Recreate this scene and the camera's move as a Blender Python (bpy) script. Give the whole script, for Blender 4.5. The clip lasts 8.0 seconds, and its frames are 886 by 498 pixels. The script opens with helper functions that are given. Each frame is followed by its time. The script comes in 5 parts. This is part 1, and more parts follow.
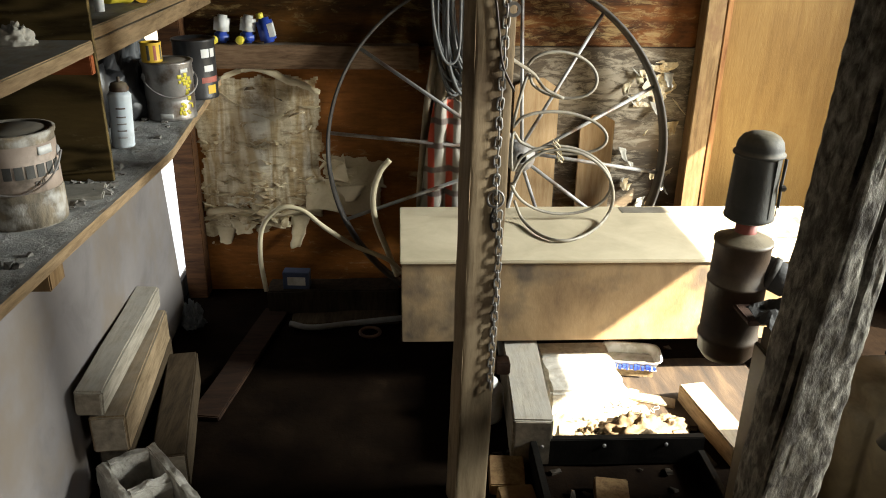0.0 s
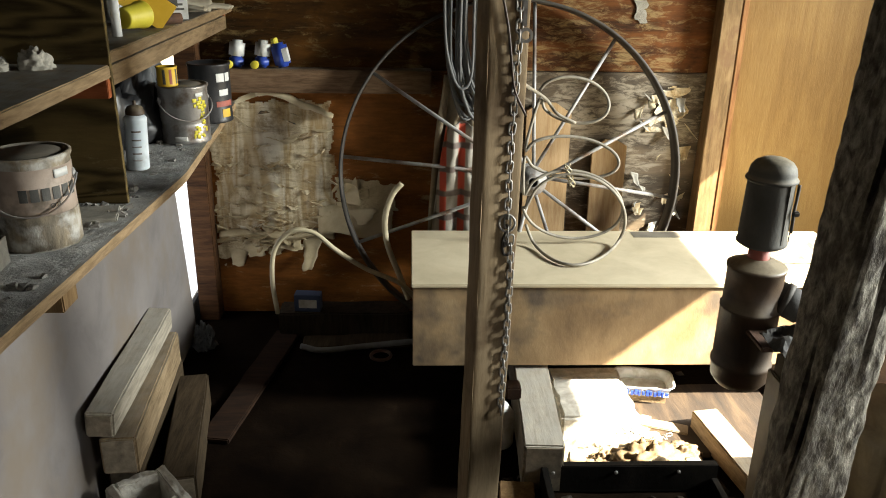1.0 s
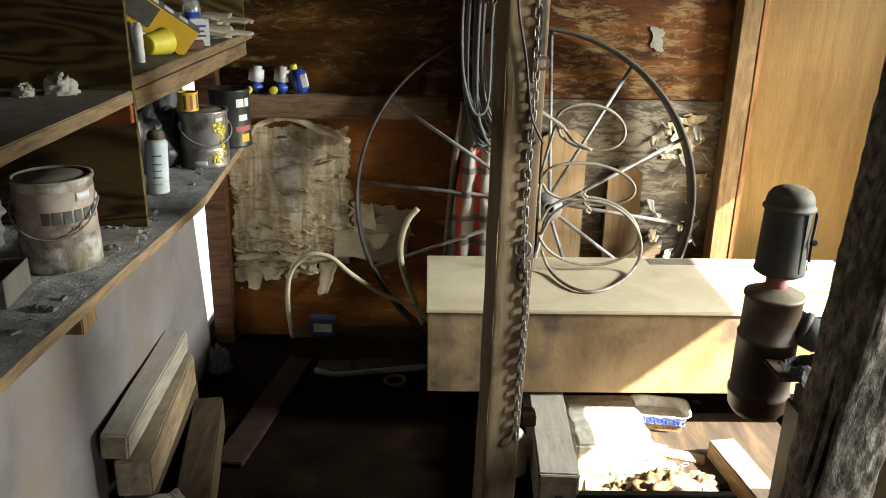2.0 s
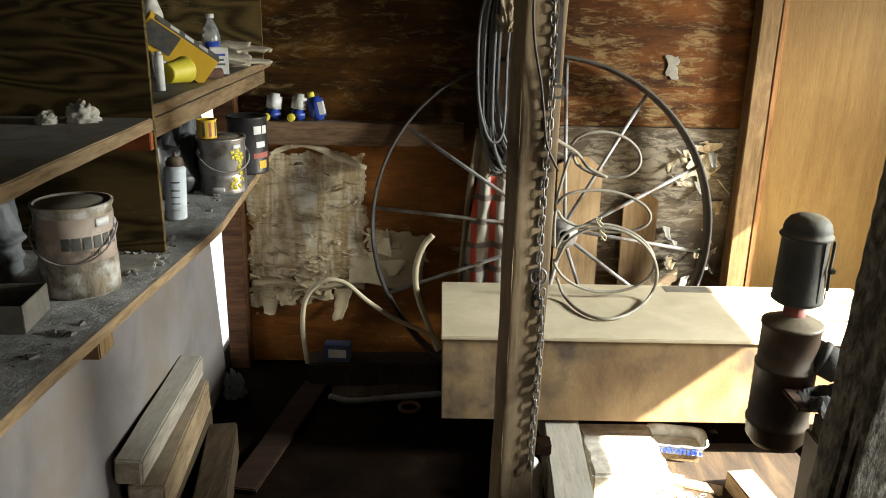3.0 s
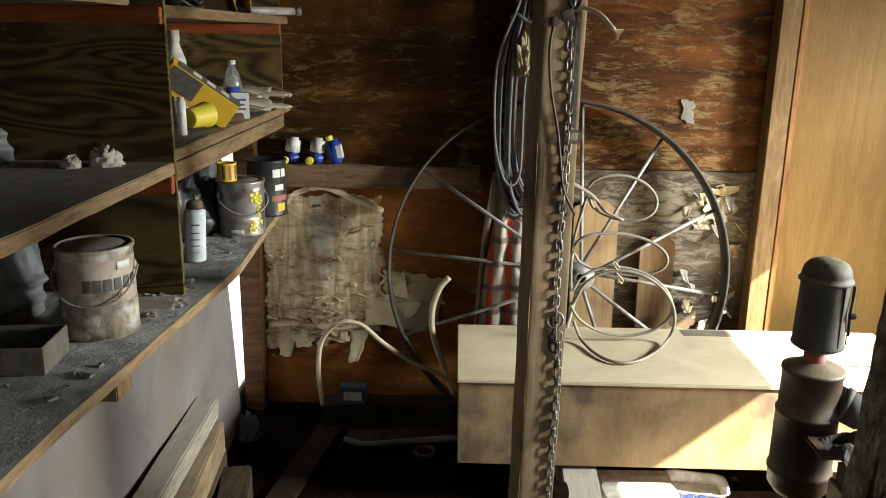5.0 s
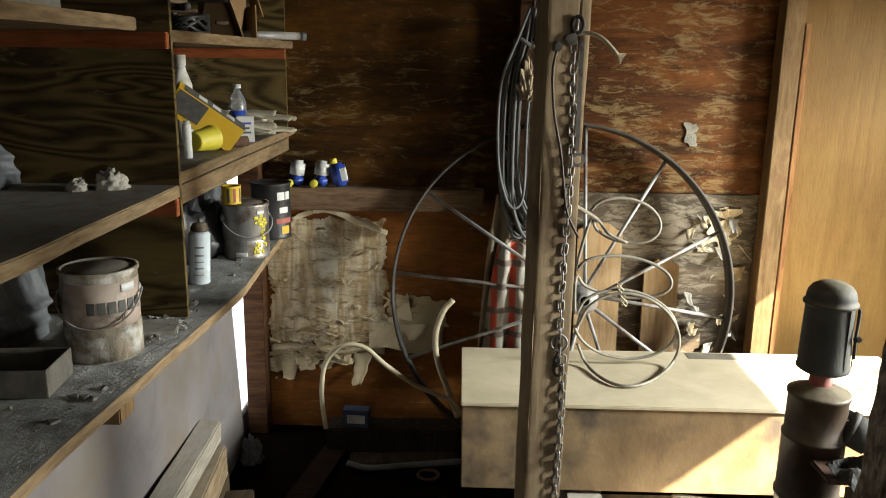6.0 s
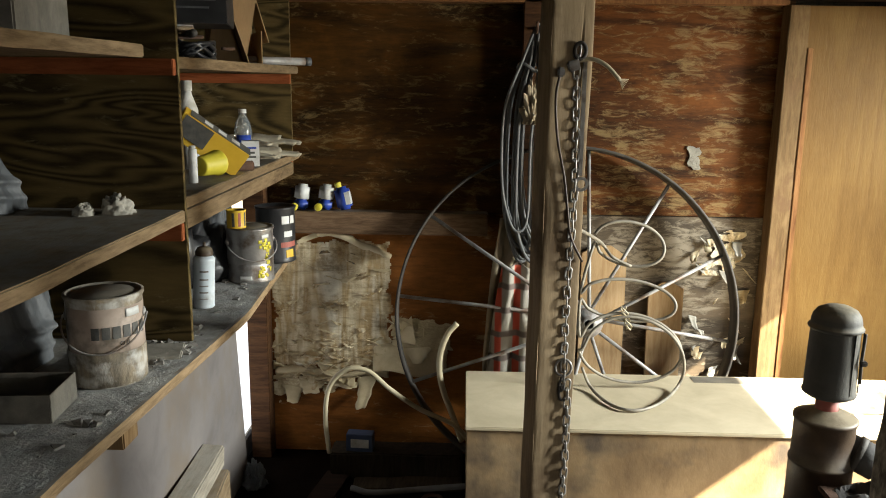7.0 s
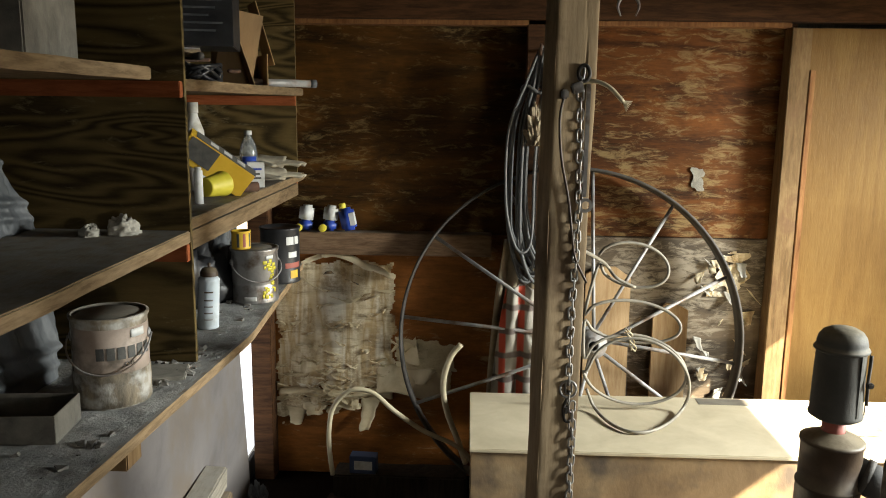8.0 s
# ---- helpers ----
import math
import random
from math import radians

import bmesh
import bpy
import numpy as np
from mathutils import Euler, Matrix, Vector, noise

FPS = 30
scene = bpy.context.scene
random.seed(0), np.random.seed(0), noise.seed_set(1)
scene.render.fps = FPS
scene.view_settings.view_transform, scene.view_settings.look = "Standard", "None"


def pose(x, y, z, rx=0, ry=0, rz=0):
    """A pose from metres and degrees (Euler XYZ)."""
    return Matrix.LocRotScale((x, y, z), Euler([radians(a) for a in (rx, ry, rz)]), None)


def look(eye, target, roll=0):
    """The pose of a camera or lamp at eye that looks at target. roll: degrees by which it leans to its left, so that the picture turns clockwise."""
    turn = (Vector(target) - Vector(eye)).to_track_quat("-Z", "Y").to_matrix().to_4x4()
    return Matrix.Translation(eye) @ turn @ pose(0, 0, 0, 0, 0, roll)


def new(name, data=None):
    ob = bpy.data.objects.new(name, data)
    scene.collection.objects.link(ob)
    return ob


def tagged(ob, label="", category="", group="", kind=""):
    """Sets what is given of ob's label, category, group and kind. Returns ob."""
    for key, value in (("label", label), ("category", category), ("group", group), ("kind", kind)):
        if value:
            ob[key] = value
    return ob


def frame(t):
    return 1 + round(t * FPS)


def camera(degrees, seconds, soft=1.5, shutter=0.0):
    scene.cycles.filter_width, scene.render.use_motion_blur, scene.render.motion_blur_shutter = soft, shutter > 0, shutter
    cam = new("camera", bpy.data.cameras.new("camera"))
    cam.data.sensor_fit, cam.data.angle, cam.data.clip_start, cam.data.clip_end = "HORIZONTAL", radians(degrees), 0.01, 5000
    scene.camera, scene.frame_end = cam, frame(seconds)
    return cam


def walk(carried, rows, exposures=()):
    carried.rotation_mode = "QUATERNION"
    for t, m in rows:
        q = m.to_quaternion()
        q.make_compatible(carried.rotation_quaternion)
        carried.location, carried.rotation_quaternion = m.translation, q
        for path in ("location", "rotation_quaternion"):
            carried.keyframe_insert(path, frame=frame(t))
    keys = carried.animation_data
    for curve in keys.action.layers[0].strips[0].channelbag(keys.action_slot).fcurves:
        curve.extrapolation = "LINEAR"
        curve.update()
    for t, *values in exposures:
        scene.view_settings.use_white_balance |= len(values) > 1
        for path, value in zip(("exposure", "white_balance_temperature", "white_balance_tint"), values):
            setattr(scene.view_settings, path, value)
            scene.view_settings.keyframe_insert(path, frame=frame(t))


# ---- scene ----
cam = camera(57.9, 8.0, 1.0)
PATH = [
    (0, (0.009, -0.279, 1.811), (0.116, 1.557, 1.026), 1.0),
    (0.5, (0.01, -0.279, 1.811), (0.099, 1.57, 1.054), 1.0),
    (1, (0.01, -0.279, 1.813), (0.088, 1.58, 1.081), 1.0),
    (1.5, (0.007, -0.281, 1.816), (0.069, 1.59, 1.111), 1.1),
    (3, (0.004, -0.285, 1.821), (0.008, 1.618, 1.206), 1.0),
    (3.5, (0.003, -0.286, 1.825), (-0.005, 1.626, 1.238), 1.0),
    (4, (0.001, -0.286, 1.823), (-0.015, 1.633, 1.261), 1.0),
    (4.5, (0.002, -0.287, 1.826), (-0.026, 1.638, 1.285), 0.9),
    (6, (0.002, -0.291, 1.829), (-0.046, 1.654, 1.366), 0.8),
    (6.5, (0.0, -0.291, 1.831), (-0.052, 1.66, 1.395), 0.7),
    (7, (0.002, -0.294, 1.835), (-0.057, 1.663, 1.426), 0.7),
    (7.5, (0.001, -0.295, 1.836), (-0.064, 1.667, 1.454), 0.7),
    (8, (0.0, -0.297, 1.836), (-0.069, 1.669, 1.478), 0.7),
]
walk(cam, [(t, look(eye, target, roll)) for t, eye, target, roll in PATH])

# ---- world, sun and sky light ----
SUN_WAY = Vector((-1.0, 0.45, -0.85)).normalized()
world = bpy.data.worlds.new("sky")
scene.world = world
world.use_nodes = True
wn = world.node_tree.nodes
sky = wn.new("ShaderNodeTexSky")
sky.sky_type, sky.sun_disc = "NISHITA", False
sky.sun_elevation, sky.sun_rotation = math.asin(0.613), math.atan2(1.0, -0.45)
world.node_tree.links.new(sky.outputs[0], wn["Background"].inputs[0])
wn["Background"].inputs[1].default_value = 0.022


def lamp(name, kind, energy, color, m):
    data = bpy.data.lights.new(name, kind)
    data.energy, data.color = energy, color
    ob = new(name, data)
    ob.matrix_world = m
    return ob


sun = lamp("sun", "SUN", 5.0, (1.0, 0.91, 0.72), look((6, 0, 4), Vector((6, 0, 4)) + SUN_WAY))
sun.data.angle = radians(0.6)
# skylight that falls in through the open doorway in the east wall
door_sky = lamp("doorway_daylight", "AREA", 40, (0.93, 0.97, 0.92), look((4.2, 1.75, 2.15), (0.0, 2.4, 1.0)))
door_sky.data.shape, door_sky.data.size, door_sky.data.size_y = "RECTANGLE", 0.8, 0.8
# added fill lamp behind the view, outside an assumed opening in the south wall
south_fill = lamp("south_fill_lamp", "AREA", 6.5, (1.0, 0.97, 0.88), look((3.47, -3.9, 1.7), (0.0, 2.9, 1.0)))
south_fill.data.shape, south_fill.data.size, south_fill.data.size_y = "RECTANGLE", 0.4, 0.4
scene.view_settings.exposure = 3.65

# ---- materials ----


def nodes_of(name):
    m = bpy.data.materials.new(name)
    m.use_nodes = True
    nt = m.node_tree
    return m, nt, nt.nodes["Principled BSDF"]


def add(nt, kind, **values):
    n = nt.nodes.new(kind)
    for key, value in values.items():
        n.inputs[key].default_value = value
    return n


def ramp(nt, source, stops):
    r = nt.nodes.new("ShaderNodeValToRGB")
    while len(r.color_ramp.elements) < len(stops):
        r.color_ramp.elements.new(0.5)
    for e, (at, c) in zip(r.color_ramp.elements, stops):
        e.position, e.color = at, (*c, 1)
    nt.links.new(source, r.inputs[0])
    return r.outputs[0]


def mixed(nt, fac, a, b, blend="MIX"):
    n = nt.nodes.new("ShaderNodeMix")
    n.data_type, n.blend_type = "RGBA", blend
    for i, v in ((0, fac), (6, a), (7, b)):
        if hasattr(v, "is_linked"):
            nt.links.new(v, n.inputs[i])
        else:
            n.inputs[i].default_value = v if i == 0 else (*v, 1)
    return n.outputs[2]


def noise_out(nt, vec, scale, detail=5.0, rough=0.6, distort=0.0):
    n = add(nt, "ShaderNodeTexNoise", Scale=scale, Detail=detail, Roughness=rough, Distortion=distort)
    nt.links.new(vec, n.inputs["Vector"])
    return n.outputs[0]


def coords(nt, stretch=(1, 1, 1)):
    tc = nt.nodes.new("ShaderNodeTexCoord")
    mp = nt.nodes.new("ShaderNodeMapping")
    mp.inputs["Scale"].default_value = stretch
    nt.links.new(tc.outputs["Object"], mp.inputs["Vector"])
    info = nt.nodes.new("ShaderNodeObjectInfo")
    off = add(nt, "ShaderNodeVectorMath")
    off.operation = "MULTIPLY_ADD"
    nt.links.new(info.outputs["Random"], off.inputs[0])
    off.inputs[1].default_value = (7.0, 5.0, 9.0)
    nt.links.new(mp.outputs[0], off.inputs[2])
    return off.outputs[0]


def bumped(nt, bsdf, height, strength, dist=0.004):
    b = add(nt, "ShaderNodeBump", Strength=strength, Distance=dist)
    nt.links.new(height, b.inputs["Height"])
    nt.links.new(b.outputs[0], bsdf.inputs["Normal"])


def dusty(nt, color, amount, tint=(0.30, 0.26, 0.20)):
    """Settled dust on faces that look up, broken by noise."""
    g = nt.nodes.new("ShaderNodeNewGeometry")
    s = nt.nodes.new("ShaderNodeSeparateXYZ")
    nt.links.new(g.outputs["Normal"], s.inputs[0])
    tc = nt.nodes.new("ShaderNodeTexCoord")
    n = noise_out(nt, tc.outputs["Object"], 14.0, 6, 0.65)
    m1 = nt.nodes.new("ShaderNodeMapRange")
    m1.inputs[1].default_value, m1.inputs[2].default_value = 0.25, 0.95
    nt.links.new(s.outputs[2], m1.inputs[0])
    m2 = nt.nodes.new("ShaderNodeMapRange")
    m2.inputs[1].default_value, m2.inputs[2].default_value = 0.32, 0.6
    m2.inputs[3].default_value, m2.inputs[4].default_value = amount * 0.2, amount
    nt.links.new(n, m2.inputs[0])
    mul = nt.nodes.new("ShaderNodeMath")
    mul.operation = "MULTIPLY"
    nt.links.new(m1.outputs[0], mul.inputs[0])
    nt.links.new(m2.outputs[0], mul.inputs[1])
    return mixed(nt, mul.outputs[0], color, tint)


def surface(name, stops, scale=8.0, stretch=(1, 1, 1), rough=0.75, metal=0.0, bump=0.25, stain=None, dust=0.0, grain=60.0, detail=6.0, dust_tint=(0.30, 0.26, 0.20)):
    """Colour stops over noise, a broad stain, fine grain in relief."""
    m, nt, bsdf = nodes_of(name)
    v = coords(nt, stretch)
    n = noise_out(nt, v, scale, detail, 0.62, 0.4)
    c = ramp(nt, n, stops)
    if stain:
        s = ramp(nt, noise_out(nt, coords(nt), stain[1], 4, 0.6), [(0.48, (0, 0, 0)), (0.66, (1, 1, 1))])
        c = mixed(nt, s, c, stain[0])
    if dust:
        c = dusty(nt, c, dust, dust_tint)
    nt.links.new(c, bsdf.inputs["Base Color"])
    bsdf.inputs["Metallic"].default_value = metal
    fine = noise_out(nt, v, grain, 4, 0.7)
    r = nt.nodes.new("ShaderNodeMapRange")
    r.inputs[3].default_value, r.inputs[4].default_value = max(0.05, rough - 0.15), min(1, rough + 0.12)
    nt.links.new(n, r.inputs[0])
    nt.links.new(r.outputs[0], bsdf.inputs["Roughness"])
    bumped(nt, bsdf, fine, bump)
    return m


def wood(name, dark, mid, light, along="z", ring=9.0, rough=0.75, bump=0.4, stain=None, dust=0.0, dust_tint=(0.30, 0.26, 0.20), warp=3.0):
    """Sawn timber: stretched grain, broad tone, fine fibres."""
    m, nt, bsdf = nodes_of(name)
    st = {"x": (0.13, 1, 1), "y": (1, 0.13, 1), "z": (1, 1, 0.13)}[along]
    v = coords(nt, st)
    n1 = noise_out(nt, v, ring, 3, 0.5, warp)
    n2 = noise_out(nt, v, ring * 9, 5, 0.7, 0.3)
    broad = noise_out(nt, coords(nt), 3.0, 3, 0.5)
    c = ramp(nt, n1, [(0.28, dark), (0.5, mid), (0.72, light)])
    c = mixed(nt, 0.5, c, ramp(nt, n2, [(0.38, dark), (0.6, light)]))
    c = mixed(nt, 0.5, c, ramp(nt, broad, [(0.3, (0.45, 0.45, 0.45)), (0.7, (1, 1, 1))]), "MULTIPLY")
    if stain:
        s = ramp(nt, noise_out(nt, coords(nt), stain[1], 5, 0.65), [(0.5, (0, 0, 0)), (0.68, (1, 1, 1))])
        c = mixed(nt, s, c, stain[0])
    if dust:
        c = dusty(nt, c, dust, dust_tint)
    nt.links.new(c, bsdf.inputs["Base Color"])
    bsdf.inputs["Roughness"].default_value = rough
    bumped(nt, bsdf, n2, bump, 0.003)
    bsdf.inputs["Specular IOR Level"].default_value = 0.2
    return m


def plywood(name, dark, mid, light, wornc, along="x", worn=0.56, rough=0.6, broad_mix=0.55, figure=24.0):
    """Rotary-cut veneer: flame figure, worn pale fibres, dark blotches."""
    m, nt, bsdf = nodes_of(name)
    st = {"x": (0.16, 1, 1), "z": (1, 1, 0.16)}[along]
    v = coords(nt, st)
    fig = noise_out(nt, v, 4.2, 2, 0.5, 1.0)
    w = add(nt, "ShaderNodeMath")
    w.operation = "MULTIPLY"
    nt.links.new(fig, w.inputs[0])
    w.inputs[1].default_value = figure
    sine = nt.nodes.new("ShaderNodeMath")
    sine.operation = "SINE"
    nt.links.new(w.outputs[0], sine.inputs[0])
    half = nt.nodes.new("ShaderNodeMapRange")
    half.inputs[1].default_value = -1.0
    nt.links.new(sine.outputs[0], half.inputs[0])
    fibre = noise_out(nt, v, 70.0, 5, 0.75)
    broad = noise_out(nt, coords(nt, (0.6, 1, 1)), 2.9, 8, 0.68, 0.5)
    c = ramp(nt, half.outputs[0], [(0.0, dark), (0.38, mid), (1.0, light)])
    c = mixed(nt, broad_mix, c, ramp(nt, broad, [(0.32, dark), (0.52, mid), (0.7, light)]))
    c = mixed(nt, 0.2, c, ramp(nt, fibre, [(0.36, dark), (0.64, light)]))
    wv = noise_out(nt, coords(nt, (0.3, 1, 1)), 30.0, 8, 0.75, 0.6)
    where = noise_out(nt, coords(nt), 2.2, 3, 0.5)
    both = nt.nodes.new("ShaderNodeMath")
    both.operation = "MULTIPLY_ADD"
    nt.links.new(where, both.inputs[0])
    both.inputs[1].default_value = 0.55
    nt.links.new(wv, both.inputs[2])
    s = ramp(nt, both.outputs[0], [(worn + 0.27, (0, 0, 0)), (worn + 0.4, (0.75, 0.75, 0.75))])
    c = mixed(nt, s, c, wornc)
    nt.links.new(c, bsdf.inputs["Base Color"])
    bsdf.inputs["Roughness"].default_value = rough
    bsdf.inputs["Specular IOR Level"].default_value = 0.15
    bumped(nt, bsdf, fibre, 0.5, 0.003)
    return m


# lower sheet's colour is brightened for the warm light that reaches it
M_PLY_LOW = plywood("stained_plywood", (0.022, 0.0095, 0.003), (0.165, 0.06, 0.013), (0.42, 0.155, 0.03), (0.4, 0.27, 0.13), worn=0.6, broad_mix=0.72, figure=15.0)
M_PLY_GREY = plywood("grey_plywood", (0.03, 0.024, 0.018), (0.10, 0.075, 0.05), (0.19, 0.14, 0.09), (0.32, 0.27, 0.2), worn=0.5)
# upper sheets' colours are darkened for light falling off up the wall
M_PLY_TOP_DIM = plywood("dimmed_stained_plywood_upper", (0.0055, 0.0031, 0.0011), (0.044, 0.02, 0.0045), (0.165, 0.067, 0.0105), (0.22, 0.155, 0.062), worn=0.53, broad_mix=0.65)
M_PLY_RED_DIM = plywood("dimmed_red_stained_plywood", (0.0055, 0.0028, 0.0013), (0.064, 0.0205, 0.0042), (0.24, 0.083, 0.017), (0.27, 0.185, 0.08), worn=0.55, broad_mix=0.65)
M_PLY_SHELF = plywood("shelf_plywood", (0.02, 0.0135, 0.005), (0.078, 0.054, 0.02), (0.175, 0.122, 0.046), (0.24, 0.195, 0.105), worn=0.6, broad_mix=0.2, figure=105.0)
M_DOOR = plywood("varnished_door_veneer", (0.15, 0.08, 0.022), (0.2, 0.113, 0.033), (0.24, 0.143, 0.046), (0.24, 0.15, 0.058), along="z", worn=0.9, rough=0.5)
M_POST = wood("rough_sawn_post", (0.22, 0.155, 0.088), (0.32, 0.23, 0.132), (0.4, 0.3, 0.185), "z", 6.0, 0.85, 0.3, stain=((0.12, 0.08, 0.045), 4.0), warp=0.5)
M_GREY = surface("weathered_grey_timber", [(0.3, (0.028, 0.024, 0.02)), (0.43, (0.13, 0.115, 0.092)), (0.56, (0.28, 0.255, 0.205)), (0.72, (0.46, 0.43, 0.36))], 44, stretch=(1, 1, 0.55), rough=0.95, bump=1.0, grain=90, detail=9.0, stain=((0.07, 0.058, 0.045), 11.0))
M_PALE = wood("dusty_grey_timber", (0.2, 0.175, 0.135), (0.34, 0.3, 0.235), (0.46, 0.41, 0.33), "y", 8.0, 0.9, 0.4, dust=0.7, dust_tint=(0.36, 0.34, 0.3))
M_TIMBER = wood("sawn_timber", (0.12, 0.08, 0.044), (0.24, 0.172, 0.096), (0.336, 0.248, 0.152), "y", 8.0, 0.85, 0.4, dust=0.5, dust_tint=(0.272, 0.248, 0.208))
M_END = surface("end_grain", [(0.3, (0.12, 0.095, 0.07)), (0.7, (0.3, 0.25, 0.18))], 26, rough=0.9)
M_STUD = wood("pale_stud", (0.13, 0.075, 0.03), (0.23, 0.14, 0.062), (0.31, 0.2, 0.095), "z", 7.0, 0.8, 0.3, stain=((0.16, 0.09, 0.045), 6.0))
M_REDWOOD = wood("red_cleat", (0.16, 0.035, 0.01), (0.33, 0.085, 0.025), (0.42, 0.13, 0.045), "x", 8.0, 0.75)
M_PLATE = wood("brown_plate", (0.0263, 0.0105, 0.0045), (0.075, 0.0323, 0.012), (0.12, 0.054, 0.0203), "x", 7.0)
M_STRIP = wood("reddish_strip", (0.16, 0.065, 0.022), (0.28, 0.125, 0.045), (0.36, 0.18, 0.07), "z", 7.0)
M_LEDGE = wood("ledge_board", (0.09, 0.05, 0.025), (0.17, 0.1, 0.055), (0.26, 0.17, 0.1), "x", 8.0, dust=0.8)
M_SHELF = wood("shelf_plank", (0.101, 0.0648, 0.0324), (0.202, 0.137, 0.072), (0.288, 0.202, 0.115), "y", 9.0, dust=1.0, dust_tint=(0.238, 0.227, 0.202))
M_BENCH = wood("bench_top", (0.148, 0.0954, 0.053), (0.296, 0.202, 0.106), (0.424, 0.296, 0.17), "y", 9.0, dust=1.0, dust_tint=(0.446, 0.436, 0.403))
M_CHEST = surface("stained_chest_boards", [(0.28, (0.12, 0.072, 0.032)), (0.42, (0.22, 0.14, 0.066)), (0.56, (0.31, 0.21, 0.105)), (0.75, (0.4, 0.3, 0.18))], 3.2, stretch=(1.2, 1, 0.7), rough=0.75, bump=0.25, detail=9.0, stain=((0.085, 0.062, 0.042), 3.4))
M_CHEST_TOP = surface("dusty_chest_lid", [(0.3, (0.42, 0.355, 0.235)), (0.7, (0.57, 0.49, 0.34))], 5, rough=0.85, bump=0.15)
M_DRYWALL = surface("old_plasterboard", [(0.3, (0.115, 0.102, 0.097)), (0.5, (0.157, 0.141, 0.135)), (0.75, (0.19, 0.171, 0.16))], 4.5, rough=0.9, bump=0.12, stain=((0.15, 0.122, 0.097), 2.6))
# near-black albedo stands in for shade and crushed blacks on the floor
M_SHADED_DIRT = surface("shaded_dirt_floor", [(0.3, (0.003, 0.0016, 0.0009)), (0.6, (0.0075, 0.0043, 0.0023)), (0.8, (0.015, 0.0092, 0.0052))], 6, rough=1.0, bump=1.0, grain=24)
M_SHADED_DIRT.node_tree.nodes["Principled BSDF"].inputs["Specular IOR Level"].default_value = 0.03
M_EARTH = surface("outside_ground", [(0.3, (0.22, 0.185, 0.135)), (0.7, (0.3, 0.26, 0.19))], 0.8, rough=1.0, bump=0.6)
M_SIDING = wood("barn_boards", (0.012, 0.009, 0.006), (0.03, 0.0216, 0.0144), (0.051, 0.0372, 0.024), "z", 6.0)
M_STEEL = surface("worn_grey_steel", [(0.3, (0.25, 0.242, 0.232)), (0.7, (0.41, 0.4, 0.39))], 12, rough=0.5, metal=0.1, bump=0.2, stain=((0.162, 0.108, 0.0743), 9.0))
M_DARKSTEEL = surface("dark_tyre_steel", [(0.3, (0.035, 0.03, 0.026)), (0.7, (0.085, 0.074, 0.062))], 12, rough=0.7, metal=0.2, bump=0.25)
M_RUST = surface("rusted_iron", [(0.3, (0.035, 0.02, 0.013)), (0.7, (0.12, 0.06, 0.035))], 18, rough=0.8, metal=0.3, bump=0.5)

# ---- helpers for building ----
BASE = {}


def thing(name, base, label, category, group="", kind=""):
    ob = new(name)
    ob.location = base
    ob.empty_display_size = 0.1
    BASE[ob] = Vector(base)
    return tagged(ob, label, category, group, kind)


def part(name, bm, material, parent=None, label="", smooth=False):
    """Links a bmesh, given in world places, as one mesh object under a thing or a part."""
    base = BASE.get(parent, Vector())
    bmesh.ops.translate(bm, vec=-base, verts=bm.verts)
    bmesh.ops.recalc_face_normals(bm, faces=bm.faces)
    me = bpy.data.meshes.new(name)
    bm.to_mesh(me)
    bm.free()
    me.materials.append(material)
    for p in me.polygons:
        p.use_smooth = smooth
    ob = new(name, me)
    if parent is not None:
        ob.parent = parent
    BASE[ob] = base
    return tagged(ob, label) if label else ob


def solo(name, bm, material, label, category, group="", kind="", smooth=False):
    """A thing of one mesh."""
    pts = [v.co for v in bm.verts]
    base = Vector(((min(p.x for p in pts) + max(p.x for p in pts)) / 2, (min(p.y for p in pts) + max(p.y for p in pts)) / 2, min(p.z for p in pts)))
    bmesh.ops.translate(bm, vec=-base, verts=bm.verts)
    ob = part(name, bm, material, None, smooth=smooth)
    ob.location = base
    BASE[ob] = base
    return tagged(ob, label, category, group, kind)


def joined(*bms):
    out = bms[0]
    for b in bms[1:]:
        me = bpy.data.meshes.new("tmp")
        b.to_mesh(me)
        out.from_mesh(me)
        bpy.data.meshes.remove(me)
        b.free()
    return out


def block(x0, x1, y0, y1, z0, z1, bevel=0.003, cuts=0, rough=0.0, grain=9.0, m=None):
    """A bevelled board or block; cuts and rough make its faces uneven."""
    bm = bmesh.new()
    bmesh.ops.create_cube(bm, size=1)
    bmesh.ops.scale(bm, vec=(x1 - x0, y1 - y0, z1 - z0), verts=bm.verts)
    bmesh.ops.translate(bm, vec=((x0 + x1) / 2, (y0 + y1) / 2, (z0 + z1) / 2), verts=bm.verts)
    if cuts:
        size = (x1 - x0, y1 - y0, z1 - z0)
        k = size.index(max(size))
        es = [e for e in bm.edges if abs((e.verts[0].co - e.verts[1].co)[k]) > 0.5 * size[k]]
        bmesh.ops.subdivide_edges(bm, edges=es, cuts=cuts, use_grid_fill=True)
    if bevel:
        bmesh.ops.bevel(bm, geom=[e for e in bm.edges if e.calc_face_angle(0) > 0.5], offset=bevel, segments=2, affect="EDGES", clamp_overlap=True)
    if rough:
        shake(bm, rough, grain)
    if m is not None:
        bmesh.ops.transform(bm, matrix=m, verts=bm.verts)
    return bm


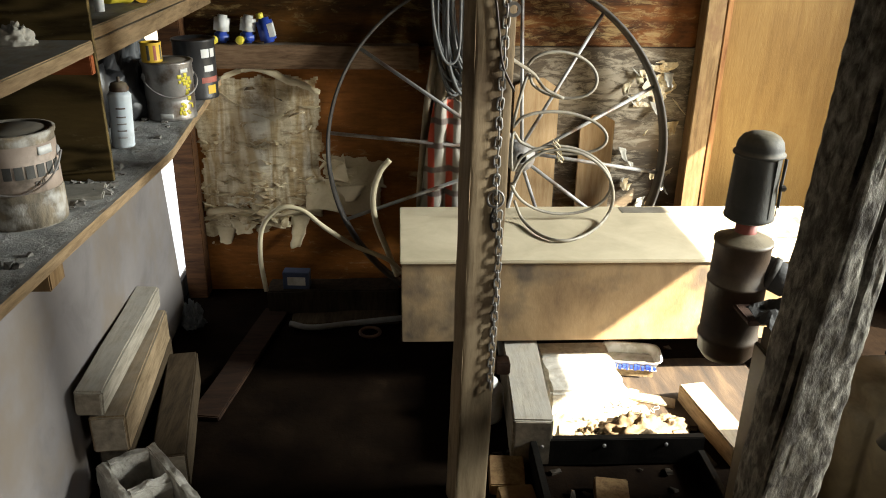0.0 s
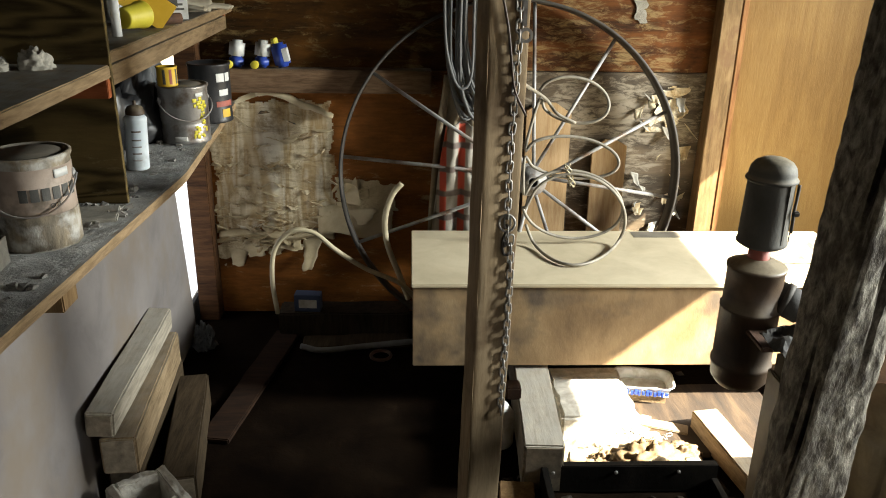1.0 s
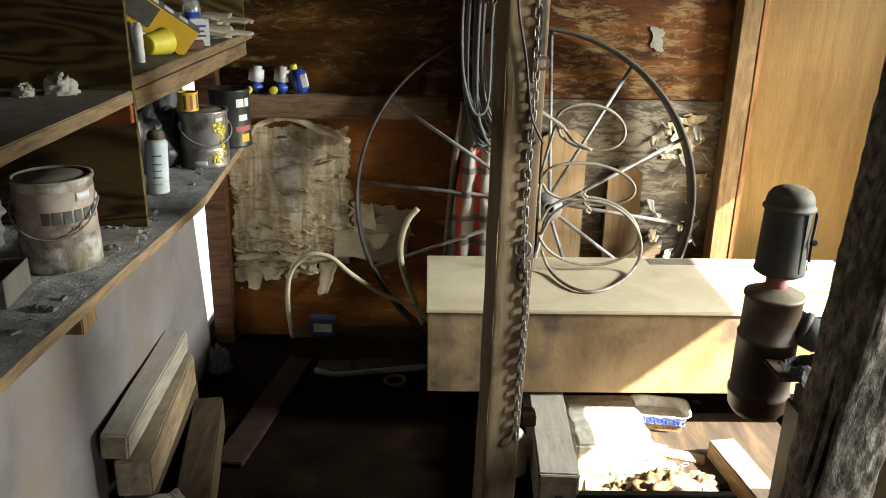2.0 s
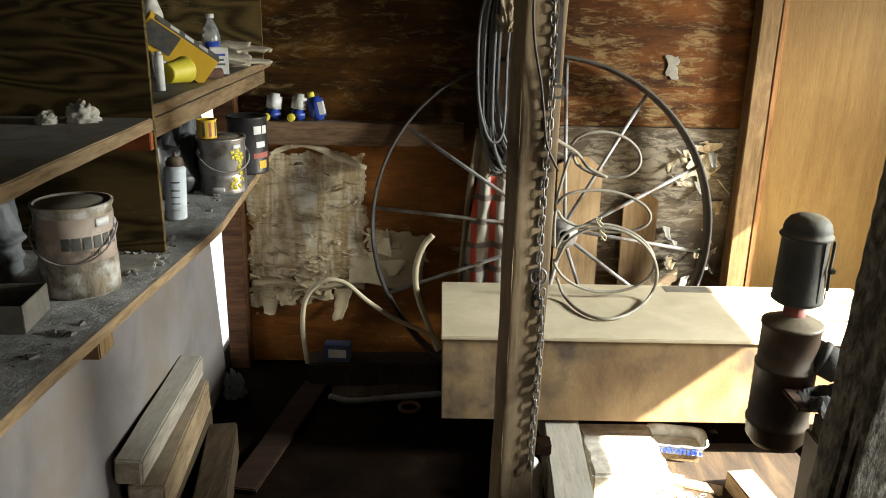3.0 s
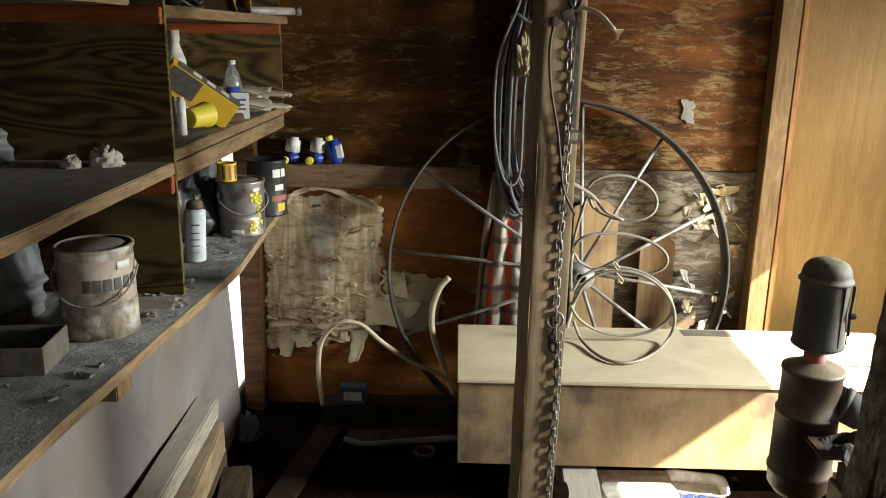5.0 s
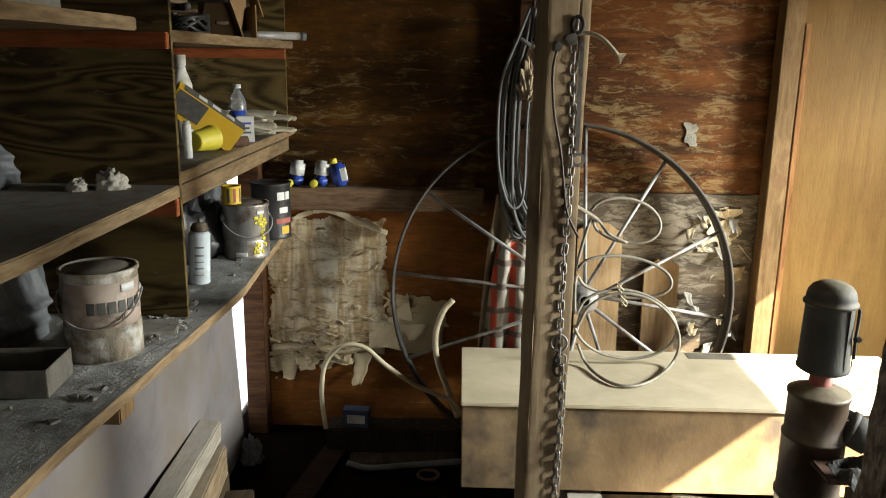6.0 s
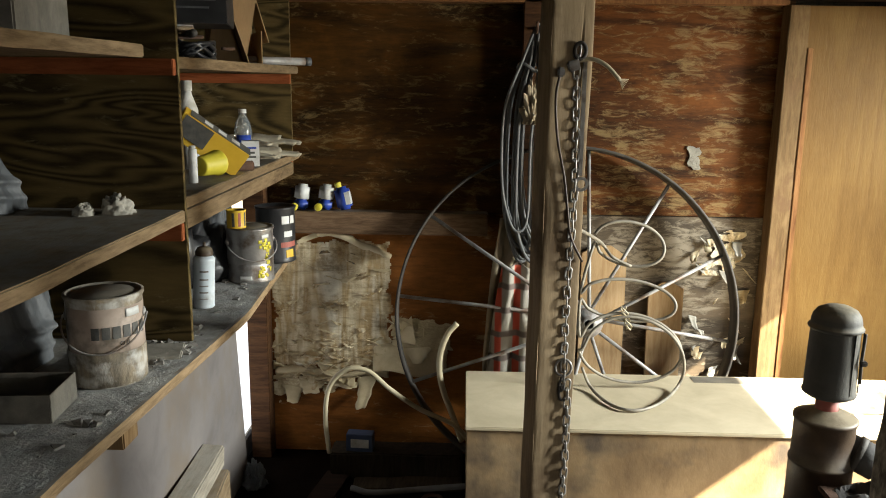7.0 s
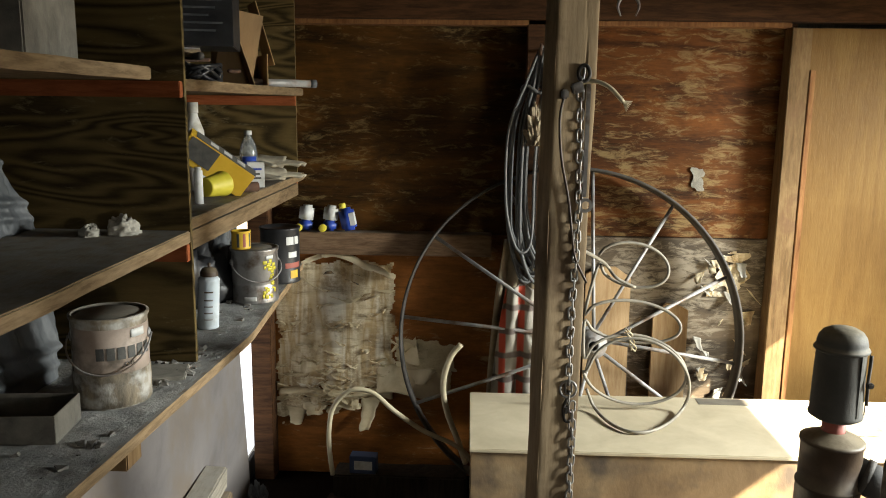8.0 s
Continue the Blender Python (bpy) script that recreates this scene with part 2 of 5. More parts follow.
def shake(bm, amount, grain=9.0, seed=0.0):
    for v in bm.verts:
        p = v.co * grain + Vector((seed, seed * 1.7, seed * 0.6))
        v.co += Vector((noise.noise(p), noise.noise(p + Vector((31, 7, 3))), noise.noise(p + Vector((5, 53, 17))))) * amount
    return bm


def tube(points, r, n=8, closed=False, r_end=None):
    """A round bar swept along points."""
    pts = [Vector(p) for p in points]
    bm = bmesh.new()
    rings = []
    up = None
    k = len(pts)
    for i, p in enumerate(pts):
        a = pts[(i - 1) % k] if closed or i else pts[0]
        b = pts[(i + 1) % k] if closed or i < k - 1 else pts[-1]
        d = (b - a).normalized()
        if up is None:
            up = d.orthogonal().normalized()
        up = (up - d * up.dot(d)).normalized()
        side = d.cross(up)
        rr = r if r_end is None else r + (r_end - r) * i / (k - 1)
        rings.append([bm.verts.new(p + (up * math.cos(2 * math.pi * j / n) + side * math.sin(2 * math.pi * j / n)) * rr) for j in range(n)])
    for i in range(k if closed else k - 1):
        q, s = rings[i], rings[(i + 1) % k]
        shift = 0
        if closed and i == k - 1:
            shift = min(range(n), key=lambda h: (q[0].co - s[h].co).length)
        for j in range(n):
            bm.faces.new((q[j], q[(j + 1) % n], s[(j + 1 + shift) % n], s[(j + shift) % n]))
    if not closed:
        bm.faces.new(rings[0][::-1])
        bm.faces.new(rings[-1])
    return bm


def smooth_path(points, steps=8, closed=False):
    """A Catmull-Rom curve through points."""
    p = [Vector(q) for q in points]
    k = len(p)
    out = []
    for i in range(k if closed else k - 1):
        a = p[(i - 1) % k] if closed or i else p[0] * 2 - p[1]
        b, c = p[i], p[(i + 1) % k]
        d = p[(i + 2) % k] if closed or i + 2 < k else c * 2 - b
        for s in range(steps):
            t = s / steps
            out.append(0.5 * (2 * b + (c - a) * t + (2 * a - 5 * b + 4 * c - d) * t * t + (3 * b - a - 3 * c + d) * t ** 3))
    if not closed:
        out.append(p[-1])
    return out


def lathe(profile, n=32, m=None):
    """A turned body: profile of (radius, height), closed at both ends where the radius is 0."""
    bm = bmesh.new()
    rings = []
    for r, z in profile:
        if r < 1e-5:
            rings.append([bm.verts.new((0, 0, z))])
        else:
            rings.append([bm.verts.new((r * math.cos(2 * math.pi * j / n), r * math.sin(2 * math.pi * j / n), z)) for j in range(n)])
    for a, b in zip(rings, rings[1:]):
        for j in range(n):
            q = [a[j % len(a)], a[(j + 1) % len(a)], b[(j + 1) % len(b)], b[j % len(b)]]
            q = list(dict.fromkeys(q))
            if len(q) > 2:
                bm.faces.new(q)
    if m is not None:
        bmesh.ops.transform(bm, matrix=m, verts=bm.verts)
    return bm


def sheet(fn, nu, nv, thick=0.0):
    """A surface from fn(u, v), both 0 to 1; thick gives it a back."""
    bm = bmesh.new()
    g = [[bm.verts.new(fn(i / nu, j / nv)) for j in range(nv + 1)] for i in range(nu + 1)]
    for i in range(nu):
        for j in range(nv):
            bm.faces.new((g[i][j], g[i + 1][j], g[i + 1][j + 1], g[i][j + 1]))
    if thick:
        bmesh.ops.recalc_face_normals(bm, faces=bm.faces)
        bmesh.ops.solidify(bm, geom=bm.faces[:] + bm.edges[:] + bm.verts[:], thickness=thick)
    return bm


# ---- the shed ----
floor = solo("floor", shake(sheet(lambda u, v: Vector((-1.35 + 5.1 * u, -3.2 + 6.8 * v, -0.004)), 90, 130), 0.012, 5.0), M_SHADED_DIRT, "bare dirt floor of an old shed, shade put into its colour", "floor", kind="structure")


def ground_ring(u, v):
    a = 2 * math.pi * u
    r = 0.01 + 900 * v ** 3
    return Vector((0.9 + r * math.cos(a), r * math.sin(a), -0.08))


ground = solo("ground", sheet(ground_ring, 48, 12), M_EARTH, "dry bare earth outside the shed", "ground", kind="structure")

# glowing sheet behind the wall gap stands in for blown-out daylight
M_GLARE, nt, bsdf = nodes_of("daylight_glow_sheet")
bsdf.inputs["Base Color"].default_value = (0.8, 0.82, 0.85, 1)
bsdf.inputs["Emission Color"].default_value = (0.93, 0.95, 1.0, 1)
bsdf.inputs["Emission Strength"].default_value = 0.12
backdrop = solo("backdrop", sheet(lambda u, v: Vector((-1.2 - 0.05 * v, 2.9 + 1.8 * u, -0.08 + 1.18 * v)), 2, 2), M_GLARE, "glowing sheet standing in for daylight outside the wall gap", "backdrop", kind="structure")

wall_n = thing("wall_north", (0.6, 3.5, 0), "back wall of stained and worn plywood sheets on studs", "wall", kind="structure")
part("backing", block(-0.985, 2.819, 3.472, 3.6, -0.05, 2.6, 0), M_SIDING, wall_n)
part("panel", block(-0.985, 0.268, 3.45, 3.468, 0.0, 1.226, 0.002), M_PLY_LOW, wall_n, "red-brown lower plywood sheet")
part("panel", block(0.272, 1.44, 3.452, 3.469, 0.0, 1.226, 0.002), M_PLY_GREY, wall_n, "greyed lower plywood sheet")
part("panel", block(-0.985, 0.268, 3.45, 3.468, 1.23, 2.45, 0.002), M_PLY_TOP_DIM, wall_n, "stained upper plywood sheet, darkened for dim light")
part("panel", block(0.272, 1.44, 3.449, 3.468, 1.23, 2.45, 0.002), M_PLY_RED_DIM, wall_n, "scuffed upper plywood sheet, darkened for dim light")
part("stud", block(0.235, 0.33, 3.36, 3.448, 0.0, 2.2, 0.003), M_PLATE, wall_n, "dark red-brown stud")
part("corner_post", block(-1.041, -0.945, 3.35, 3.449, 0.0, 2.2, 0.004), M_PLATE, wall_n, "dark brown corner post")
part("top_plate", block(-1.06, 2.815, 3.35, 3.449, 2.202, 2.30, 0.004), M_PLATE, wall_n, "brown top plate")
part("lower_plate", block(-0.9, 1.382, 3.36, 3.448, 2.179, 2.2, 0.003), M_STRIP, wall_n, "reddish edge of the lower plate")
part("door_stud", block(1.383, 1.472, 3.355, 3.448, 0.0, 2.178, 0.004, 14, 0.002), M_STUD, wall_n, "pale wooden stud beside the door panel")
part("door_panel", block(1.474, 2.45, 3.375, 3.42, 0.01, 2.178, 0.003), M_DOOR, wall_n, "golden varnished veneer panel")
part("strip", block(1.473, 1.499, 3.352, 3.374, 0.02, 1.997, 0.003, 10, 0.0015), M_STRIP, wall_n, "thin reddish strip")

wall_w = thing("wall_west", (-1.05, 1, 0), "west wall of scuffed old plasterboard with a gap", "wall", kind="structure")
plaster = block(-1.06, -1.02, -3.2, 3.215, -0.02, 1.118, 0.002)
# the slant widens the gap, standing in for glow along the edge
for v in plaster.verts:
    if v.co.y > 3.0:
        v.co.y -= 0.01 + 0.16 * max(0.0, v.co.z - 0.1)  # the far end is cut at a slant
part("plasterboard", plaster, M_DRYWALL, wall_w, "scuffed pale plasterboard")
part("boarding", block(-1.08, -1.062, -3.2, 3.0, -0.02, 1.14, 0.002), M_SIDING, wall_w)
part("upper_boarding", block(-1.34, -1.27, -3.2, 3.6, 1.142, 2.6, 0.002), M_SIDING, wall_w)
part("sill", block(-1.08, -1.062, 3.206, 3.46, -0.02, 0.1, 0.002), M_SIDING, wall_w)
part("header", block(-1.34, -1.062, -3.2, 3.6, 1.12, 1.14, 0), M_SIDING, wall_w)

wall_e = thing("wall_east", (3.65, 0, 0), "board wall with an open doorway", "wall", kind="structure")
part("boarding", block(2.82, 2.92, 2.75, 3.6, -0.05, 2.6, 0), M_SIDING, wall_e)
part("jamb", block(2.82, 2.92, 0.501, 1.115, -0.05, 2.6, 0), M_SIDING, wall_e)
part("header", block(2.82, 2.92, 1.115, 2.75, 2.02, 2.6, 0), M_SIDING, wall_e)
part("return_boarding", block(2.82, 3.7, 0.45, 0.5, -0.05, 2.6, 0), M_SIDING, wall_e)
part("boarding", block(3.6, 3.7, -3.2, 0.449, -0.05, 2.6, 0), M_SIDING, wall_e)
# unseen wall; its opening is added to let in and trim the fill lamp
wall_s = thing("wall_south", (0.9, -3.2, 0), "unseen board wall with an added opening for fill light", "wall", kind="structure")
part("boarding", block(-1.34, 2.65, -3.3, -3.2, -0.05, 2.6, 0), M_SIDING, wall_s)
part("boarding", block(3.58, 3.7, -3.3, -3.2, -0.05, 2.6, 0), M_SIDING, wall_s)
part("window_header", block(2.65, 3.58, -3.3, -3.2, 1.669, 2.6, 0), M_SIDING, wall_s)
part("window_sill", block(2.65, 3.58, -3.3, -3.2, -0.05, 1.1, 0), M_SIDING, wall_s)
ceiling = solo("ceiling", joined(block(-1.4, 2.95, -3.35, 3.65, 2.6, 2.66, 0), block(2.951, 3.75, -3.35, 0.52, 2.6, 2.66, 0), *[block(-1.3, 3.6 if y < 0.45 else 2.8, y, y + 0.05, 2.44, 2.6, 0.003) for y in (-2.6, -2.0, -1.4, -0.8, -0.2, 0.4, 1.0, 1.6, 2.2, 2.8)]), M_SIDING, "dark board ceiling on joists", "ceiling", kind="structure")

# ---- workbench and shelves ----
bench = thing("workbench", (-0.9, 1.6, 0), "dusty wooden workbench fixed along the wall", "workbench")


def bench_edge(y):
    return -0.70 if y < 1.0 else -0.70 + 0.05 * (y - 1.0) if y < 2.0 else -0.65 - 0.068 * (y - 2.0)


def bench_top(u, v):
    y = -0.6 + 3.66 * v
    x = -1.262 + (bench_edge(y) + 1.262) * u
    return Vector((x, y, 1.15))


M_BENCHDUST = surface("bench_dust", [(0.3, (0.24, 0.24, 0.232)), (0.5, (0.43, 0.427, 0.41)), (0.7, (0.57, 0.56, 0.54))], 11, rough=1.0, bump=0.9, grain=130, detail=10.0, stain=((0.2, 0.185, 0.16), 6.0))


def bench_dust(u, v):
    p = bench_top(u * 0.985, v)
    return p + Vector((0, 0, 0.0012 + 0.0016 * noise.noise(Vector((p.x * 30, p.y * 30, 0))) + 0.001 * noise.noise(Vector((p.x * 90, p.y * 90, 3)))))


part("top", sheet(bench_top, 12, 60, 0.026), M_BENCH, bench, "plywood bench top with a raw edge")
tagged(part("dust", sheet(bench_dust, 70, 420), M_BENCHDUST, bench, "thick grey dust over the bench top"), kind="stuff")
for y in (-0.2, 1.28):
    part("bracket", block(-1.015, -0.725, y, y + 0.075, 1.05, 1.122, 0.003), M_STUD, bench)

shelf_unit = thing("shelving", (-0.95, 2.3, 1.15), "open wooden wall shelving with plywood dividers", "shelf")
part("divider", block(-1.26, -0.722, 1.715, 1.731, 1.152, 2.44, 0.001), M_PLY_SHELF, shelf_unit, "plywood divider with flame grain")
part("divider", block(-1.26, -0.768, 3.2, 3.216, 1.43, 2.43, 0.001), M_PLY_SHELF, shelf_unit, "far plywood divider")
part("shelf", block(-1.26, -0.72, -0.6, 1.712, 1.474, 1.506, 0.003, 30, 0.002), M_SHELF, shelf_unit, "dusty plank shelf")
part("shelf", block(-1.26, -0.735, -0.6, 1.70, 1.884, 1.915, 0.003, 30, 0.002, m=pose(-0.02, 0, 0, 0, 0, 1.2)), M_SHELF, shelf_unit, "upper plank shelf")
part("shelf", block(-1.26, -0.735, 1.734, 3.198, 1.50, 1.53, 0.003, 20, 0.002), M_SHELF, shelf_unit)
part("apron", block(-0.752, -0.733, 1.734, 3.05, 1.447, 1.497, 0.002), M_SHELF, shelf_unit)
part("shelf", block(-1.26, -0.735, 1.734, 3.198, 1.86, 1.89, 0.003, 20, 0.002), M_SHELF, shelf_unit)
part("cleat", block(-1.25, -0.724, 1.69, 1.713, 1.427, 1.472, 0.002), M_REDWOOD, shelf_unit, "red-stained cleat")
part("cleat", block(-1.25, -0.724, 1.69, 1.713, 1.842, 1.882, 0.002), M_REDWOOD, shelf_unit, "red-stained cleat")
part("cleat", block(-1.25, -0.766, 3.176, 3.198, 1.452, 1.498, 0.002), M_REDWOOD, shelf_unit, "red-stained cleat")
part("cleat", block(-1.25, -0.766, 3.176, 3.198, 1.818, 1.858, 0.002), M_REDWOOD, shelf_unit, "red-stained cleat")

ledge = solo("ledge_board", block(-1.05, 0.098, 3.365, 3.448, 1.133, 1.238, 0.004, 16, 0.002), M_LEDGE, "dusty board ledge nailed along the plywood wall", "ledge")

# ---- wooden chest ----
chest = thing("wooden_chest", (0.9, 2.82, 0.207), "long dusty plywood chest raised on timbers", "chest")
part("lid", block(0.008, 1.86, 2.515, 3.115, 0.552, 0.567, 0.003), M_CHEST_TOP, chest, "pale dusty lid")
part("front", block(0.014, 1.855, 2.525, 2.545, 0.207, 0.551, 0.003), M_CHEST, chest)
part("back", block(0.014, 1.855, 3.09, 3.108, 0.207, 0.551, 0.003), M_CHEST, chest)
part("side", block(0.014, 0.032, 2.546, 3.089, 0.207, 0.551, 0.003), M_CHEST, chest)
part("side", block(1.838, 1.855, 2.546, 3.089, 0.207, 0.551, 0.003), M_CHEST, chest)
part("bottom", block(0.033, 1.837, 2.546, 3.089, 0.207, 0.225, 0.002), M_CHEST, chest)

# ---- posts ----


def sawn_post(u, v):
    """Round the four faces of the middle post by u, up it by v; it stands a little turned and grows wider upwards."""
    z = 2.44 * v
    bow = 0.004 * math.sin(z * 2.3)
    l, r = 0.178 + 0.0145 * z + bow, 0.285 + 0.0178 * z + bow
    c = [Vector((l, 1.772, z)), Vector((r, 1.808, z)), Vector((r - 0.025, 1.915, z)), Vector((l - 0.022, 1.88, z))]
    k = min(int(u * 4), 3)
    f = u * 4 - k
    p = c[k].lerp(c[(k + 1) % 4], f)
    mid = (c[0] + c[2]) / 2
    p = mid + (p - mid) * (1 - 0.05 * (2 * abs(f - 0.5)) ** 10)
    split = 0.006 * math.exp(-((f - 0.72 - 0.03 * math.sin(z * 5)) / 0.012) ** 2) if k == 0 and z > 1.1 else 0.0
    wane = 0.012 * max(0.0, noise.noise(Vector((3.0, 1.0, z * 5)))) * max(0.0, 1 - 5 * f) if k == 0 else 0.0
    wear = 0.003 * noise.noise(Vector((u * 9, 2.0, z * 6)))
    return p + (mid - p).normalized() * (split + wane + wear)


post_mesh = sheet(sawn_post, 100, 380)
bmesh.ops.remove_doubles(post_mesh, verts=post_mesh.verts, dist=0.0002)
bmesh.ops.holes_fill(post_mesh, edges=post_mesh.edges[:])
post = solo("post", post_mesh, M_POST, "rough-sawn square wooden post with bark-dark edges", "post")


def leaning_post(u, v):
    """Round the four faces of the old post by u, up it by v."""
    z = 2.45 * v
    c = [Vector((0.82 + 0.0946 * z, 1.205, z)), Vector((1.02 + 0.04 * z, 1.245, z)), Vector((1.03 + 0.04 * z, 1.39, z)), Vector((0.87 + 0.042 * z, 1.39, z))]
    k = min(int(u * 4), 3)
    f = u * 4 - k
    p = c[k].lerp(c[(k + 1) % 4], f)
    mid = (c[0] + c[2]) / 2
    p = mid + (p - mid) * (1 - 0.05 * (2 * abs(f - 0.5)) ** 8)
    crack = max(0.0, noise.noise(Vector((u * 40, 1.5, z * 4))) - 0.38) * 0.06
    wear = 0.005 * noise.noise(Vector((u * 8, 4.0, z * 9))) + 0.003 * noise.noise(Vector((u * 26, 9.0, z * 26)))
    return p + (mid - p).normalized() * (crack + wear)


post_mesh = sheet(leaning_post, 96, 420)
bmesh.ops.remove_doubles(post_mesh, verts=post_mesh.verts, dist=0.0002)
bmesh.ops.holes_fill(post_mesh, edges=post_mesh.edges[:])
post_e = solo("post", post_mesh, M_GREY, "weathered grey squared post with splits and nail holes", "post")

# ---- rake wheel ----
wheel = thing("rake_wheel", (0.445, 3.2, 0.03), "large spoked steel rake wheel leaning by the wall", "wheel")
WC, WR = Vector((0.458, 3.285, 0.783)), 0.779
LEAN = Matrix.Translation(WC) @ Matrix.Rotation(radians(-8.2), 4, "X")
part("rim", lathe([(WR, -0.028), (WR, 0.066), (WR - 0.012, 0.066), (WR - 0.012, -0.028), (WR, -0.028)], 96, LEAN @ Matrix.Rotation(math.pi / 2, 4, "X")), M_DARKSTEEL, wheel, "dark flat steel tyre", True)
HUB = LEAN @ Vector((0.076, -0.16, 0.0))
HM = Matrix.Translation(HUB) @ Matrix.Rotation(radians(-8.2), 4, "X") @ Matrix.Rotation(math.pi / 2, 4, "X")
hub = part("hub", lathe([(0.02, 0.1), (0.034, 0.1), (0.036, 0.07), (0.064, 0.066), (0.068, 0.05), (0.064, 0.034), (0.04, 0.03), (0.04, -0.05), (0.062, -0.055), (0.062, -0.085), (0.03, -0.09), (0.02, -0.09), (0.02, 0.1)], 28, HM), M_STEEL, wheel, "cast hub", True)
part("bore", lathe([(0.0, 0.03), (0.0198, 0.03), (0.0198, -0.05), (0, -0.05)], 18, HM), M_DARKSTEEL, hub)
for i in range(12):
    a = radians(-8 + 30.4 * i)
    out = LEAN @ (Vector((math.cos(a), 0, math.sin(a))) * (WR - 0.006) + Vector((0, -0.012 if i % 2 else 0.012, 0)))
    inn = HUB + Vector((math.cos(a) * 0.055, -0.045 if i % 2 else 0.06, math.sin(a) * 0.055))
    part("spoke", tube([inn, out], 0.0085, 10), M_STEEL, wheel, "", True)

# ---- timbers ----
stack = "timbers by the west wall"


def timber(base, size, m, label, group, material=M_TIMBER):
    ob = thing("timber", base, label, "timber", group)
    sx, sy, sz = size
    part("beam", block(-sx / 2, sx / 2, -sy / 2, sy / 2, -sz / 2, sz / 2, 0.006, 24, 0.003, 7.0, m=m), material, ob)
    for s in (-1, 1):
        part("end_grain", block(-sx / 2 + 0.008, sx / 2 - 0.008, s * (sy / 2 + 0.002) - 0.003, s * (sy / 2 + 0.002) + 0.003, -sz / 2 + 0.008, sz / 2 - 0.008, 0.001, m=m), M_END, ob, "cracked sawn end")
    return ob


# dark brown timber, darkened further to put its shade into the colour
M_SHADED_TIMBER = wood("shaded_dark_timber", (0.025, 0.016, 0.008), (0.05, 0.034, 0.018), (0.08, 0.055, 0.03), "y", 8.0, 0.9, 0.4)
timber((-0.81, 2.24, 0.0), (0.115, 0.67, 0.145), pose(-0.81, 2.24, 0.073, 0, 0, 9.9), "dark sawn timber lying on the dirt, shade put into its colour", stack, M_SHADED_TIMBER)
timber((-0.95, 2.27, 0.0), (0.1, 0.68, 0.205), pose(-0.95, 2.27, 0.103, 0, 0, 3), "dark sawn timber wedged along the wall, shade put into its colour", stack, M_SHADED_TIMBER)
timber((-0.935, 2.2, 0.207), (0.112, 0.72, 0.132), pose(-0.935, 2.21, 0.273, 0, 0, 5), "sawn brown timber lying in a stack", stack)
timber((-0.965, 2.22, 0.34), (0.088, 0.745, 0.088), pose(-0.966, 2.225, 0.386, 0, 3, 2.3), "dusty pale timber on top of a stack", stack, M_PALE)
timber((0.49, 2.3, 0.0), (0.14, 0.95, 0.19), pose(0.49, 2.48, 0.096, 0, 0, -3), "split squared timber under the chest", "timbers under the chest", M_PALE)

# ---- more materials ----
M_TAN = surface("tan_can_label", [(0.3, (0.34, 0.26, 0.205)), (0.65, (0.5, 0.4, 0.33))], 9, rough=0.6, bump=0.15, stain=((0.16, 0.13, 0.1), 14.0))
M_GRIME = surface("grimy_tin", [(0.3, (0.11, 0.1, 0.085)), (0.7, (0.26, 0.24, 0.2))], 16, rough=0.55, metal=0.3, bump=0.35, dust=0.5)
M_STREAK = surface("paint_streaked_tin", [(0.3, (0.07, 0.06, 0.045)), (0.48, (0.2, 0.165, 0.12)), (0.6, (0.3, 0.24, 0.16)), (0.72, (0.55, 0.52, 0.47))], 26, stretch=(1, 1, 0.4), rough=0.75, bump=0.5, detail=9.0, stain=((0.5, 0.48, 0.44), 17.0))
M_TIN = surface("bare_tin", [(0.3, (0.3, 0.29, 0.28)), (0.7, (0.48, 0.46, 0.44))], 14, rough=0.42, metal=0.7, bump=0.1, stain=((0.16, 0.12, 0.09), 13.0))
M_INK = surface("dark_print", [(0.3, (0.05, 0.05, 0.05)), (0.7, (0.12, 0.115, 0.1))], 30, rough=0.7)
M_WHITE = surface("white_label", [(0.3, (0.55, 0.55, 0.53)), (0.7, (0.72, 0.72, 0.7))], 12, rough=0.55, bump=0.08, stain=((0.42, 0.4, 0.35), 14.0))
M_SPRAY = surface("pale_blue_white_can", [(0.3, (0.6, 0.68, 0.74)), (0.7, (0.74, 0.8, 0.84))], 12, rough=0.45, bump=0.06, stain=((0.5, 0.54, 0.56), 12.0))
M_YELLOW = surface("yellow_print", [(0.3, (0.6, 0.5, 0.03)), (0.7, (0.75, 0.66, 0.08))], 10, rough=0.5, bump=0.05)
M_GOLD = surface("yellow_carton", [(0.3, (0.62, 0.38, 0.02)), (0.7, (0.74, 0.48, 0.05))], 8, rough=0.55, bump=0.05)
M_BLUE = surface("blue_plastic", [(0.3, (0.02, 0.05, 0.3)), (0.7, (0.035, 0.08, 0.42))], 9, rough=0.4, bump=0.04)
M_DUSTBLUE = surface("faded_blue_card", [(0.3, (0.03, 0.05, 0.11)), (0.7, (0.07, 0.1, 0.19))], 9, rough=0.7, bump=0.1)
M_BLACK = surface("black_plastic", [(0.3, (0.012, 0.012, 0.013)), (0.7, (0.035, 0.035, 0.037))], 10, rough=0.4, bump=0.2)
M_SHEETING = surface("grey_plastic_sheeting", [(0.3, (0.04, 0.043, 0.046)), (0.55, (0.085, 0.09, 0.095)), (0.75, (0.15, 0.152, 0.155))], 9, stretch=(1, 1.6, 0.5), rough=0.6, bump=0.3, grain=40)
M_RAG = surface("dusty_rag", [(0.3, (0.22, 0.205, 0.17)), (0.7, (0.42, 0.39, 0.33))], 16, rough=0.95, bump=0.4)
